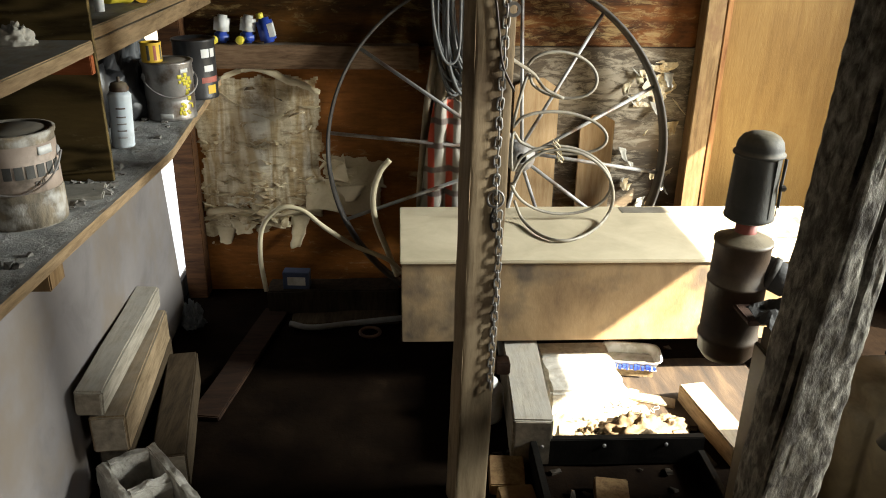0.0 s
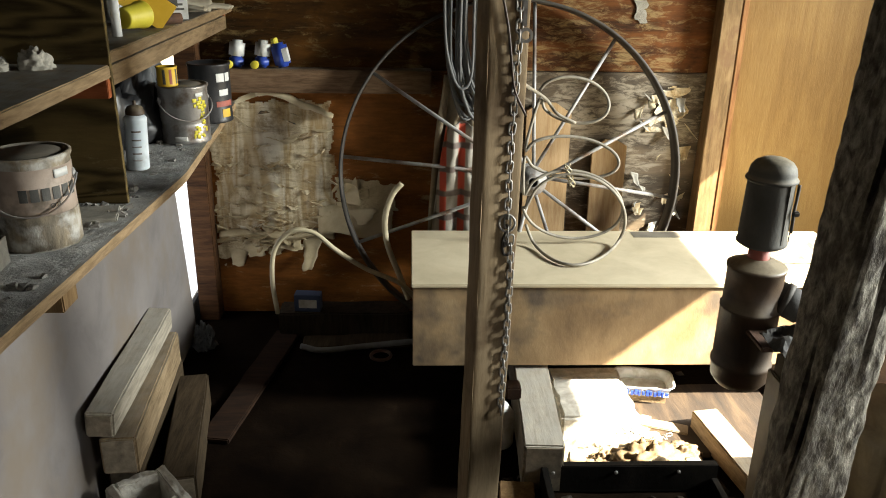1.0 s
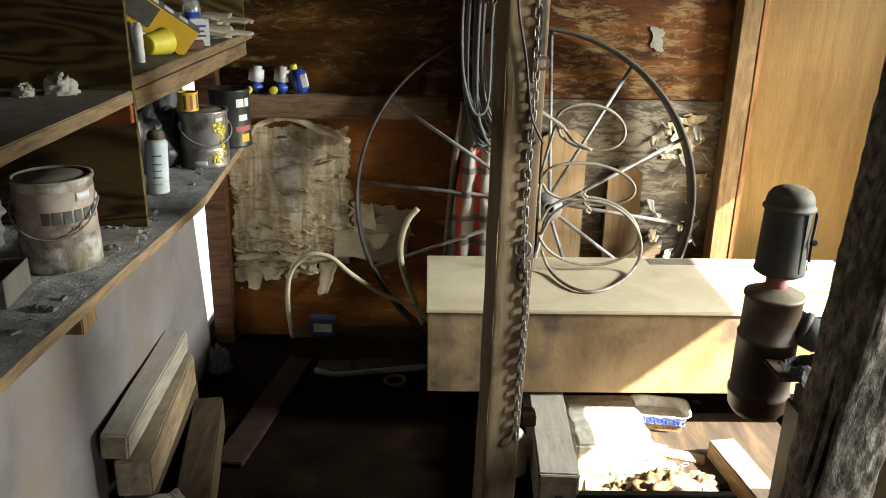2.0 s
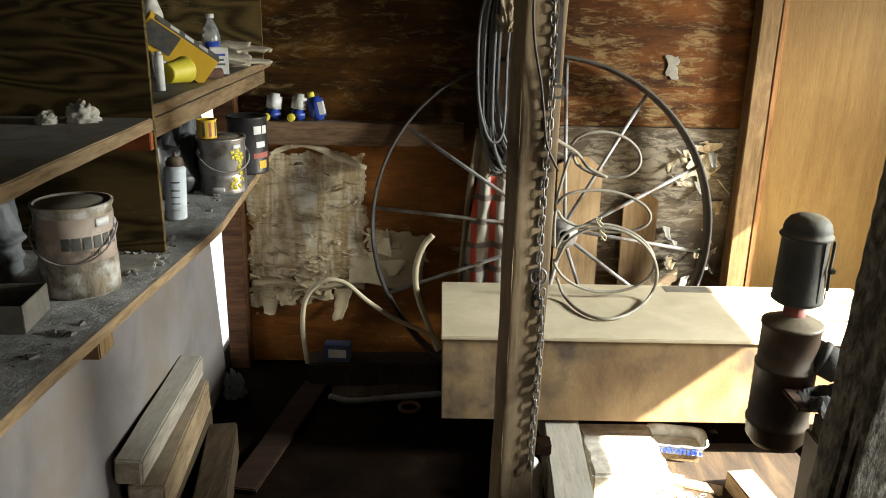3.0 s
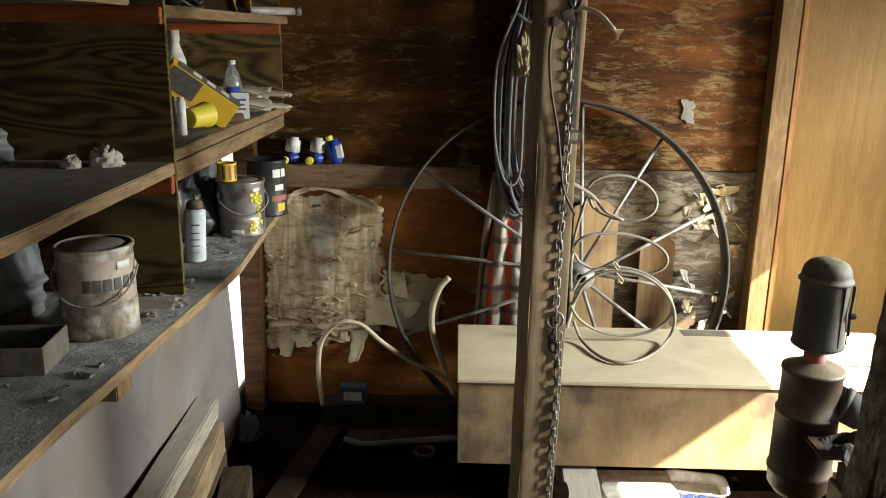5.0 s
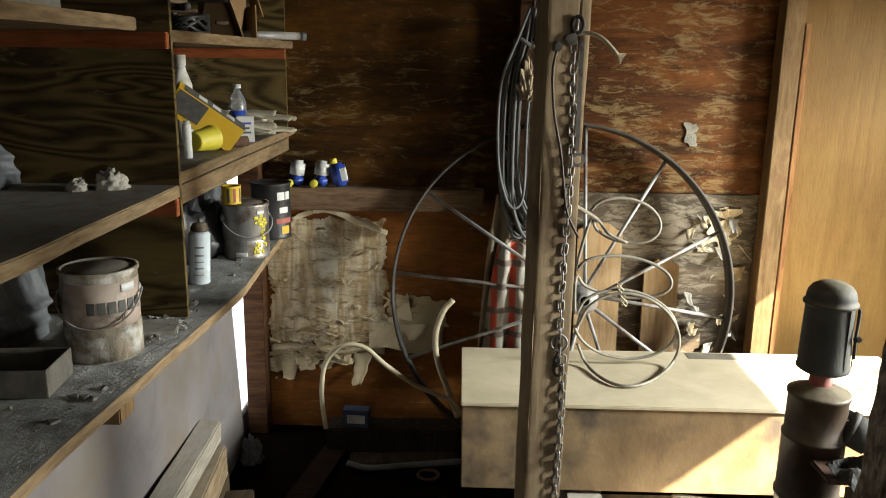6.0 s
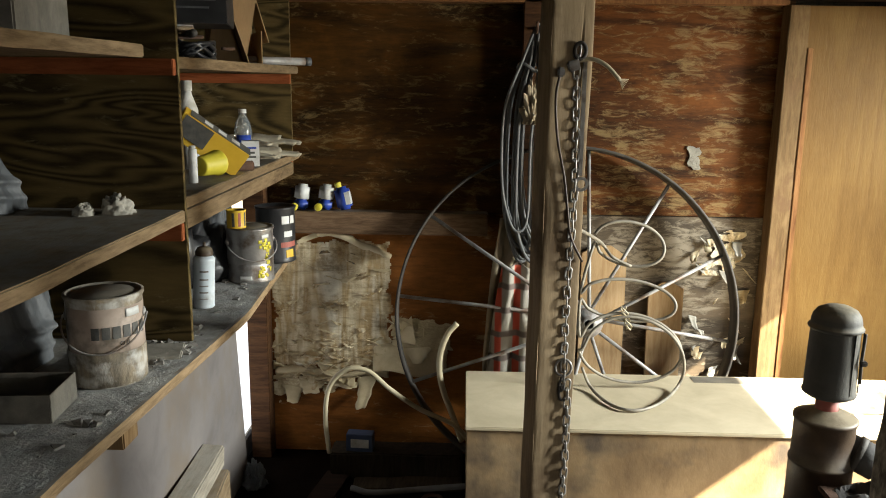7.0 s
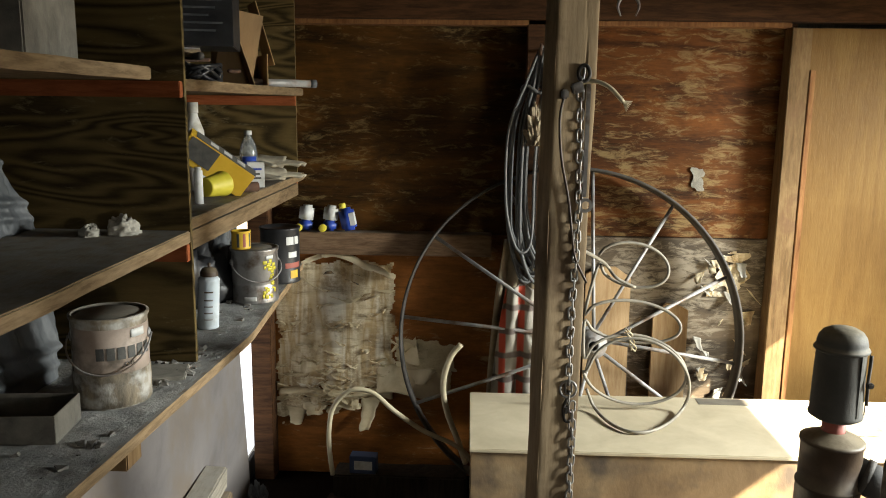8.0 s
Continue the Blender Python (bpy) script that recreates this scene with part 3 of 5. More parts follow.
M_GLOVE = surface("work_glove", [(0.3, (0.3, 0.26, 0.19)), (0.7, (0.46, 0.41, 0.31))], 20, rough=0.95, bump=0.5)
M_CARD = surface("corrugated_cardboard", [(0.3, (0.27, 0.17, 0.08)), (0.7, (0.42, 0.28, 0.14))], 7, stretch=(1, 1, 0.3), rough=0.85, bump=0.2)
M_CABLE = surface("grey_cable", [(0.3, (0.1, 0.1, 0.1)), (0.7, (0.17, 0.17, 0.166))], 12, rough=0.85, bump=0.1)
M_WIRE = surface("dull_wire_loop", [(0.3, (0.18, 0.16, 0.13)), (0.7, (0.32, 0.29, 0.23))], 20, rough=0.6, metal=0.2, bump=0.15)
M_HOSE = surface("pale_tan_hose", [(0.3, (0.38, 0.32, 0.2)), (0.7, (0.54, 0.47, 0.32))], 9, rough=0.6, bump=0.1)
M_CHAIN = surface("galvanised_chain", [(0.3, (0.26, 0.25, 0.23)), (0.7, (0.46, 0.44, 0.41))], 40, rough=0.45, metal=0.4, bump=0.2)
M_PAPER, nt, bsdf = nodes_of("torn_building_paper")
bands = ramp(nt, noise_out(nt, coords(nt, (1, 1, 0.16)), 8.0, 3, 0.55, 0.4), [(0.3, (0.07, 0.065, 0.06)), (0.38, (0.37, 0.26, 0.13)), (0.48, (0.7, 0.61, 0.43)), (0.56, (0.46, 0.33, 0.165)), (0.66, (0.76, 0.7, 0.56))])
tears = ramp(nt, noise_out(nt, coords(nt, (0.16, 1, 1)), 22.0, 6, 0.7, 0.6), [(0.33, (0.42, 0.35, 0.27)), (0.44, (0.9, 0.88, 0.84)), (0.6, (1, 1, 1)), (0.69, (0.62, 0.53, 0.42))])
blots = ramp(nt, noise_out(nt, coords(nt), 12.0, 8, 0.75), [(0.34, (0.45, 0.37, 0.27)), (0.5, (1, 1, 1))])
nt.links.new(mixed(nt, 0.85, mixed(nt, 0.7, bands, tears, "MULTIPLY"), blots, "MULTIPLY"), bsdf.inputs["Base Color"])
bsdf.inputs["Roughness"].default_value = 0.9
bumped(nt, bsdf, noise_out(nt, coords(nt, (0.25, 1, 1)), 40.0, 6, 0.7), 0.9, 0.006)
M_FLAP = surface("curled_paper", [(0.3, (0.42, 0.33, 0.19)), (0.7, (0.66, 0.56, 0.37))], 7, rough=0.9, bump=0.3)
M_COAT = surface("brown_work_coat", [(0.3, (0.24, 0.19, 0.125)), (0.7, (0.44, 0.36, 0.25))], 12, rough=0.95, bump=0.5)
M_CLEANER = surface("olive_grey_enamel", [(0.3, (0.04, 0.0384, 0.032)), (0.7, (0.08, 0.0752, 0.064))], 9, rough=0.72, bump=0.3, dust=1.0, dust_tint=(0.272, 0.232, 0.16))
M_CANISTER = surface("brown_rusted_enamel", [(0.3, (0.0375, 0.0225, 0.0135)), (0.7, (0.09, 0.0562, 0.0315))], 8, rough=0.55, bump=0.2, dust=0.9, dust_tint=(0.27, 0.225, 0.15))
M_REDPIPE = surface("red_painted_pipe", [(0.3, (0.26, 0.06, 0.04)), (0.7, (0.38, 0.11, 0.08))], 9, rough=0.6)
M_HOOD = surface("dull_tan_machine_paint", [(0.3, (0.08, 0.056, 0.027)), (0.7, (0.19, 0.14, 0.07))], 5, rough=0.6, bump=0.2, dust=0.6, stain=((0.1, 0.07, 0.04), 5.0))
M_RUBBER = surface("old_rubber", [(0.3, (0.02, 0.019, 0.018)), (0.7, (0.06, 0.055, 0.05))], 14, rough=0.8, bump=0.4)
M_CONCRETE = surface("rough_concrete", [(0.3, (0.26, 0.24, 0.2)), (0.7, (0.55, 0.52, 0.46))], 18, rough=1.0, bump=1.0, grain=45)
M_PINE = wood("new_pine_board", (0.32, 0.19, 0.085), (0.46, 0.3, 0.15), (0.55, 0.38, 0.21), "z", 6.0, 0.75, 0.25)
M_LEATHER = surface("crumpled_leather", [(0.3, (0.07, 0.044, 0.02)), (0.7, (0.2, 0.135, 0.07))], 9, rough=0.8, bump=0.4)
M_CHIPS = surface("plaster_chips", [(0.3, (0.132, 0.12, 0.102)), (0.7, (0.3, 0.282, 0.252))], 30, rough=1.0, bump=0.4)

mp, nt, bsdf = nodes_of("plaid_cloth")
pv = coords(nt, (1, 1, 1))
sx = nt.nodes.new("ShaderNodeSeparateXYZ")
nt.links.new(pv, sx.inputs[0])


def stripes(axis, count, width):
    a = nt.nodes.new("ShaderNodeMath")
    a.operation = "MULTIPLY"
    nt.links.new(sx.outputs[axis], a.inputs[0])
    a.inputs[1].default_value = count
    b = nt.nodes.new("ShaderNodeMath")
    b.operation = "FRACT"
    nt.links.new(a.outputs[0], b.inputs[0])
    return ramp(nt, b.outputs[0], [(width, (0, 0, 0)), (width + 0.06, (1, 1, 1)), (0.9, (1, 1, 1)), (0.97, (0, 0, 0))])


cl = mixed(nt, stripes(0, 12.0, 0.55), (0.33, 0.3, 0.25), (0.5, 0.075, 0.04))
cl = mixed(nt, stripes(2, 9.0, 0.66), cl, (0.13, 0.1, 0.085))
nt.links.new(cl, bsdf.inputs["Base Color"])
bsdf.inputs["Roughness"].default_value = 0.95
bumped(nt, bsdf, noise_out(nt, pv, 120, 3), 0.4)
M_PLAID = mp

mg, nt, bsdf = nodes_of("clear_bottle_plastic")
bsdf.inputs["Base Color"].default_value = (0.85, 0.9, 0.92, 1)
bsdf.inputs["Transmission Weight"].default_value = 0.85
bsdf.inputs["Roughness"].default_value = 0.14
bumped(nt, bsdf, noise_out(nt, coords(nt), 12, 3), 0.2)
M_CLEAR = mg


def wrap(cx, cy, r, a0, a1, z0, z1, thick=0.0012, n=10):
    """A label or mark bent round an upright can; angles in degrees, from +x towards +y."""
    def at(u, v):
        a = radians(a0 + (a1 - a0) * u)
        return Vector((cx + r * math.cos(a), cy + r * math.sin(a), z0 + (z1 - z0) * v))
    return sheet(at, n, 1, -thick)


def crumple(cx, cy, cz, sx, sy, sz, seed, rough=0.35, n=22):
    """A crumpled heap of cloth or plastic."""
    def at(u, v):
        a, b = 2 * math.pi * u, math.pi * (v * 0.5)
        p = Vector((math.cos(a) * math.cos(b), math.sin(a) * math.cos(b), math.sin(b)))
        k = 1 + rough * noise.noise(p * 2.1 + Vector((seed, 0, 0))) + rough * 0.7 * noise.noise(p * 5.3 + Vector((0, seed, 0))) + rough * 0.3 * noise.noise(p * 12 + Vector((0, 0, seed)))
        return Vector((cx + p.x * k * sx, cy + p.y * k * sy, cz + max(0.0, p.z * k) * sz))
    bm = sheet(at, n * 2, n)
    bmesh.ops.remove_doubles(bm, verts=bm.verts, dist=1e-4)
    return bm


# ---- on the workbench ----
def paint_can(cx, cy, z, r, h, body, lid_m, label, bail_turn, bail_low):
    ob = thing("paint_can", (cx, cy, z), label, "can", "cans on the bench")
    part("body", lathe([(0, 0), (r - 0.002, 0), (r, 0.004), (r - 0.002, 0.012), (r - 0.002, h * 0.33), (r - 0.0035, h * 0.35), (r - 0.002, h * 0.37), (r - 0.002, h - 0.014), (r + 0.002, h - 0.006), (r + 0.002, h), (r - 0.004, h)], 40, Matrix.Translation((cx, cy, z))), body, ob, "", True)
    part("lid", lathe([(r - 0.004, h + 0.001), (r - 0.01, h - 0.006), (r - 0.016, h - 0.006), (r - 0.02, h - 0.001), (0, h - 0.002)], 40, Matrix.Translation((cx, cy, z))), lid_m, ob, "dull metal lid", True)
    a = radians(bail_turn)
    side, out = Vector((math.cos(a), math.sin(a), 0)), Vector((math.sin(a), -math.cos(a), 0))
    c = Vector((cx, cy, z + h * 0.74))
    pts = []
    for i in range(25):
        t = math.pi * i / 24
        pts.append(c + side * (r + 0.006) * math.cos(t) + out * (r + 0.007) * math.sin(t) ** 0.7 + Vector((0, 0, -bail_low * math.sin(t))))
    part("bail", tube(pts, 0.0022, 6), M_STEEL, ob, "wire bail handle", True)
    for s in (-1, 1):
        part("ear", lathe([(0, 0), (0.012, 0), (0.012, 0.004), (0.005, 0.007), (0, 0.007)], 14, Matrix.Translation(c + side * s * (r - 0.003)) @ (side * s).to_track_quat("Z", "Y").to_matrix().to_4x4()), M_STEEL, ob, "", True)
    return ob


CX, CY = -0.826, 1.452
can1 = paint_can(CX, CY, 1.151, 0.085, 0.208, M_STREAK, M_GRIME, "old dented oil stain can with grimy tan label", 14, 0.07)
face = math.degrees(math.atan2(-0.3 - CY, 0 - CX))
label1 = part("label", wrap(CX, CY, 0.0838, face - 70, face + 85, 1.225, 1.335, 0.0012, 24), M_TAN, can1, "faded tan paper label", True)
for i in range(6):
    a = face - 22 + i * 15.5
    w = 11.5
    bm = wrap(CX, CY, 0.0852, a, a + w, 1.266, 1.294, 0.0012, 4)
    part("print_bar", bm, M_INK, can1, "dark block lettering bar")
part("badge", wrap(CX, CY, 0.0853, face + 30, face + 56, 1.312, 1.33), M_WHITE, can1, "pale oval badge", True)
for a, t in ((face + 22, "O"), (face + 29, "I"), (face + 34, "L")):
    cu = bpy.data.curves.new("letter", "FONT")
    cu.body, cu.size, cu.extrude, cu.align_x = t, 0.014, 0.0004, "CENTER"
    tmp = new("letter", cu)
    me = bpy.data.meshes.new_from_object(tmp)
    bpy.data.objects.remove(tmp)
    lb = bmesh.new()
    lb.from_mesh(me)
    ar = radians(a)
    bmesh.ops.transform(lb, matrix=Matrix.Translation((CX + 0.0852 * math.cos(ar), CY + 0.0852 * math.sin(ar), 1.249)) @ Matrix.Rotation(ar + math.pi / 2, 4, "Z") @ Matrix.Rotation(math.pi / 2, 4, "X"), verts=lb.verts)
    part("letter", lb, M_INK, can1)
part("grime_band", wrap(CX, CY, 0.0842, face - 95, face + 95, 1.154, 1.232, 0.0008, 24), M_STREAK, can1, "paint-streaked lower band", True)

can2 = paint_can(-0.75, 2.41, 1.151, 0.081, 0.188, M_TIN, M_GRIME, "bare tin paint can with yellow splash label", 32, 0.06)
f2 = math.degrees(math.atan2(-2.7, 0.75))
rng = random.Random(21)
splash = []
for k in range(40):
    a, z = rng.gauss(36, 12), rng.uniform(0.012, 0.135)
    if not 12 < a < 62 or (0.05 < z < 0.075 and a < 30):
        continue
    splash.append(wrap(-0.75, 2.41, 0.0797 + 0.00002 * k, f2 + a, f2 + a + rng.uniform(4, 11), 1.155 + z, 1.155 + z + rng.uniform(0.006, 0.016), 0.0008, 4))
tagged(part("label", joined(*splash), M_YELLOW, can2, "ragged yellow splash print", True), kind="stuff")
part("sticker", wrap(-0.75, 2.41, 0.0805, f2 - 28, f2 + 2, 1.163, 1.178), M_WHITE, can2, "small white sticker", True)
part("badge", wrap(-0.75, 2.41, 0.0805, f2 + 28, f2 + 50, 1.305, 1.318), M_WHITE, can2, "", True)

tin = thing("small_tin", (-0.785, 2.375, 1.339), "small gold tin with dark stripes standing on a can", "can", "cans on the bench")
part("body", lathe([(0, 0), (0.031, 0), (0.033, 0.003), (0.032, 0.006), (0.032, 0.056), (0.034, 0.059), (0.034, 0.062), (0.029, 0.062), (0.028, 0.058), (0, 0.058)], 28, Matrix.Translation((-0.785, 2.375, 1.339))), M_GOLD, tin, "", True)
for a in (-100, -62, -20):
    part("stripe", wrap(-0.785, 2.375, 0.0325, a, a + 16, 1.347, 1.393), M_REDPIPE if a == -62 else M_INK, tin)

dark_can = thing("paint_can", (-0.735, 2.72, 1.151), "black quart can with white lettering bars", "can", "cans on the bench")
part("body", lathe([(0, 0), (0.074, 0), (0.076, 0.004), (0.074, 0.01), (0.074, 0.2), (0.078, 0.206), (0.078, 0.212), (0.07, 0.212), (0.066, 0.205), (0, 0.205)], 36, Matrix.Translation((-0.735, 2.72, 1.151))), M_BLACK, dark_can, "", True)
f3 = math.degrees(math.atan2(-3.0, 0.735))
for z, h, m, a, w in ((0.15, 0.03, M_WHITE, 18, 24), (0.15, 0.03, M_WHITE, 46, 18), (0.1, 0.022, M_WHITE, 24, 30), (0.06, 0.02, M_REDPIPE, 14, 55), (0.02, 0.03, M_GOLD, 30, 28)):
    part("print_bar", wrap(-0.735, 2.72, 0.0755, f3 + a, f3 + a + w, 1.151 + z, 1.151 + z + h), m, dark_can)

tilt = pose(-0.8, 2.05, 1.1515, 0, 3.0, 0)
spray = thing("spray_can", (-0.8, 2.05, 1.1515), "white aerosol spray can with a dusty cap", "spray can")
part("body", lathe([(0, 0), (0.03, 0), (0.0325, 0.004), (0.032, 0.008), (0.032, 0.148), (0.0325, 0.152), (0.024, 0.162), (0, 0.162)], 30, tilt), M_SPRAY, spray, "pale bluish-white body", True)
part("cap", lathe([(0.026, 0.1625), (0.0265, 0.172), (0.021, 0.184), (0.011, 0.188), (0, 0.188)], 24, tilt), M_CANISTER, spray, "dusty brown cap", True)
part("nozzle", lathe([(0.005, 0.1885), (0.005, 0.2), (0.003, 0.202), (0, 0.202)], 10, tilt), M_CANISTER, spray, "", True)
for z in (0.03, 0.05, 0.07, 0.09, 0.115):
    bm = wrap(0, 0, 0.0325, -95, -50, z, z + 0.004)
    bmesh.ops.transform(bm, matrix=tilt, verts=bm.verts)
    part("print_bar", bm, M_TIN, spray)

solo("plastic_bag", crumple(-1.0, 2.34, 1.149, 0.15, 0.22, 0.3, 3.0, 0.45), M_BLACK, "black crumpled plastic bag slumped on the bench", "bag", smooth=True)
solo("plastic_bag", crumple(-0.93, 2.52, 1.149, 0.12, 0.12, 0.3, 8.0, 0.4), M_SHEETING, "grey shiny crumpled plastic bag on the bench", "bag", smooth=True)

tray = thing("metal_tray", (-0.93, 1.24, 1.151), "open grey sheet-metal tray on the dusty bench", "tray")
tm = pose(-0.925, 1.245, 1.151, 0, 0, 6)
for nm, b in (("base", (-0.09, 0.09, -0.065, 0.065, 0, 0.003)), ("wall", (-0.09, 0.09, -0.068, -0.065, 0, 0.06)), ("wall", (-0.09, 0.09, 0.065, 0.068, 0, 0.06)), ("wall", (-0.093, -0.09, -0.068, 0.068, 0, 0.06)), ("wall", (0.09, 0.093, -0.068, 0.068, 0, 0.06))):
    part(nm, block(*b, 0.001, m=tm), M_GRIME, tray)

rng = random.Random(4)
bms = []
for i in range(210):
    if i % 3:
        x, y = rng.gauss(-0.77, 0.05), rng.gauss(1.68, 0.06)
    else:
        x, y = rng.uniform(-1.0, -0.72), rng.uniform(0.85, 2.9)
    if x > -0.705 or x < -1.05 or (Vector((x, y)) - Vector((CX, CY))).length < 0.09 or 1.70 < y < 1.745:
        continue
    s = rng.uniform(0.003, 0.012)
    bms.append(block(-s, s, -s * 0.7, s * 0.7, 0, s * rng.uniform(0.4, 1.0), 0, 0, s * 0.5, 60, m=pose(x, y, 1.15, rng.uniform(-20, 20), rng.uniform(-20, 20), rng.uniform(0, 360))))
solo("debris", joined(*bms), M_CHIPS, "crumbs of plaster and wood chips on the bench", "debris", kind="stuff")
solo("wood_block", block(-0.12, 0.12, -0.05, 0.05, 0, 0.012, 0.003, 6, 0.003, m=pose(-0.83, 1.6, 1.151, 0, 0, 12)), M_RAG, "thin dusty plaster offcut on the bench", "offcut")

# plastic sheeting that sags against the west wall
for lo, hi, seed in ((1.152, 1.44, 1.0), (1.508, 1.8, 5.0)):
    def drape(u, v, lo=lo, hi=hi, seed=seed):
        z = lo + (hi - lo) * v
        edge = 1.57 + 0.35 * (z - 1.15) if lo < 1.3 else 1.68 - 0.3 * (z - 1.508)
        y = 0.1 + (edge - 0.1) * u
        fold = 0.014 * noise.noise(Vector((y * 4, z * 4, seed))) + 0.007 * abs(noise.noise(Vector((y * 11 + z * 7, z * 8, seed)))) + 0.003 * noise.noise(Vector((y * 60, z * 50, seed)))
        fold += 0.011 * math.tanh(4 * math.sin(y * 75 + 5 * z)) * (0.6 + noise.noise(Vector((y * 3, z * 9, seed))))
        for zb in (lo + 0.06, lo + 0.1, lo + 0.2):
            fold += 0.012 * math.exp(-((z - zb + 0.06 * (y - 1.2) + 0.01 * noise.noise(Vector((y * 8, seed, 0)))) / 0.009) ** 2)
        return Vector((-1.02 - 0.27 * (z - 1.15) + fold * (0.4 + 0.6 * min(1, v * 4)), y, z))
    solo("plastic_sheeting", sheet(drape, 220, 70, 0.002), M_SHEETING, "grey creased plastic sheeting sagging against the wall", "sheeting", smooth=True)

# ---- on the shelves ----
for x, y, s, seed in ((-0.865, 1.64, 0.04, 2.0), (-0.93, 1.6, 0.026, 6.0)):
    solo("rag", crumple(x, y, 1.5045, s, s * 0.9, s * 1.1, seed, 0.28), M_RAG, "crumpled pale dusty rag on a shelf", "rag", "rags on the shelf", smooth=True)
bin_m = pose(-0.97, 1.36, 1.917, 0, 0, 10)
mbox = thing("metal_box", (-0.97, 1.36, 1.917), "grey sheet-metal box standing on the upper shelf", "box")
part("body", block(-0.12, 0.1, -0.16, 0.17, 0, 0.3, 0.004, m=bin_m), M_GRIME, mbox)
part("lid", block(-0.125, 0.105, -0.165, 0.175, 0.301, 0.32, 0.004, m=bin_m), M_GRIME, mbox)

ybox_m = pose(-0.86, 2.28, 1.60, 14, 36, 24)
ybox = thing("tool_carton", (-0.86, 2.28, 1.531), "yellow and black tool carton leaning on a shelf", "carton")
part("carton", block(-0.12, 0.12, -0.04, 0.04, 0.0, 0.09, 0.002, m=ybox_m), M_GOLD, ybox)
part("panel", block(-0.1, 0.122, -0.034, 0.034, 0.0905, 0.0925, 0.0005, m=ybox_m), M_INK, ybox, "black printed panel")
part("panel", block(-0.11, -0.01, -0.0425, -0.0408, 0.02, 0.088, 0.0005, m=ybox_m), M_INK, ybox, "black printed side")
for k in range(3):
    part("print_bar", block(-0.05 + k * 0.05, -0.02 + k * 0.05, -0.02, 0.015, 0.0928, 0.0938, 0, m=ybox_m), M_WHITE, ybox)

cup = thing("yellow_cup", (-0.79, 2.2, 1.53), "yellow plastic cup lying on its side", "cup")
part("cup", lathe([(0, 0), (0.026, 0), (0.03, 0.003), (0.038, 0.09), (0.041, 0.092), (0.041, 0.096), (0.036, 0.096), (0.028, 0.006), (0, 0.006)], 28, Matrix.Translation((-0.82, 2.13, 1.572)) @ Matrix.Rotation(radians(88), 4, Vector((0.2, 0.7, 0)).cross(Vector((0, 0, 1))).normalized() * -1)), M_YELLOW, cup, "", True)

bottle = thing("water_bottle", (-0.83, 2.66, 1.53), "clear plastic water bottle with a blue label", "bottle")
bp = Matrix.Translation((-0.83, 2.66, 1.531))
part("body", lathe([(0, 0), (0.03, 0.0), (0.033, 0.006), (0.032, 0.03), (0.033, 0.05), (0.032, 0.1), (0.033, 0.115), (0.026, 0.15), (0.014, 0.172), (0.013, 0.182), (0, 0.182)], 26, bp), M_CLEAR, bottle, "", True)
part("cap", lathe([(0.0145, 0.1825), (0.0145, 0.197), (0, 0.197)], 18, bp), M_WHITE, bottle, "white cap", True)
part("label", wrap(-0.83, 2.66, 0.0335, -120, -20, 1.585, 1.635), M_BLUE, bottle, "blue label", True)

carton = thing("white_carton", (-0.775, 2.56, 1.53), "small white carton with printed bars", "carton")
cm = pose(-0.778, 2.56, 1.531, 0, 0, 18)
part("carton", block(-0.03, 0.03, -0.022, 0.022, 0, 0.09, 0.001, m=cm), M_WHITE, carton)
for z, w in ((0.062, 0.02), (0.045, 0.014), (0.03, 0.018)):
    part("print_bar", block(-w, w, -0.0232, -0.0222, z, z + 0.007, 0, m=cm), M_BLUE if z > 0.06 else M_INK, carton)

for x, y, r, h, c in ((-0.84, 1.99, 0.017, 0.145, M_WHITE), (-0.815, 2.06, 0.013, 0.11, M_WHITE)):
    tb = thing("tube_bottle", (x, y, 1.53), "slim pale plastic tube bottle on a shelf", "bottle", "tube bottles")
    part("body", lathe([(0, 0), (r, 0), (r, h * 0.9), (r * 0.5, h * 0.94), (0, h * 0.94)], 18, Matrix.Translation((x, y, 1.531))), c, tb, "", True)
    part("cap", lathe([(r * 0.75, h * 0.942), (r * 0.75, h), (0, h)], 14, Matrix.Translation((x, y, 1.531))), M_WHITE, tb, "", True)
wb = thing("white_bottle", (-0.96, 2.45, 1.53), "tall white bottle standing at the back of a shelf", "bottle")
part("body", lathe([(0, 0), (0.035, 0), (0.036, 0.2), (0.018, 0.25), (0.016, 0.262), (0, 0.262)], 24, Matrix.Translation((-0.96, 2.45, 1.531))), M_WHITE, wb, "", True)
part("cap", lathe([(0.019, 0.2625), (0.019, 0.298), (0, 0.298)], 18, Matrix.Translation((-0.96, 2.45, 1.531))), M_WHITE, wb, "", True)
solo("pipe_offcut", tube([(-0.83, 2.34, 1.547), (-0.735, 2.42, 1.547)], 0.017, 14), M_RUST, "short dark pipe offcut lying on a shelf", "pipe", smooth=True)


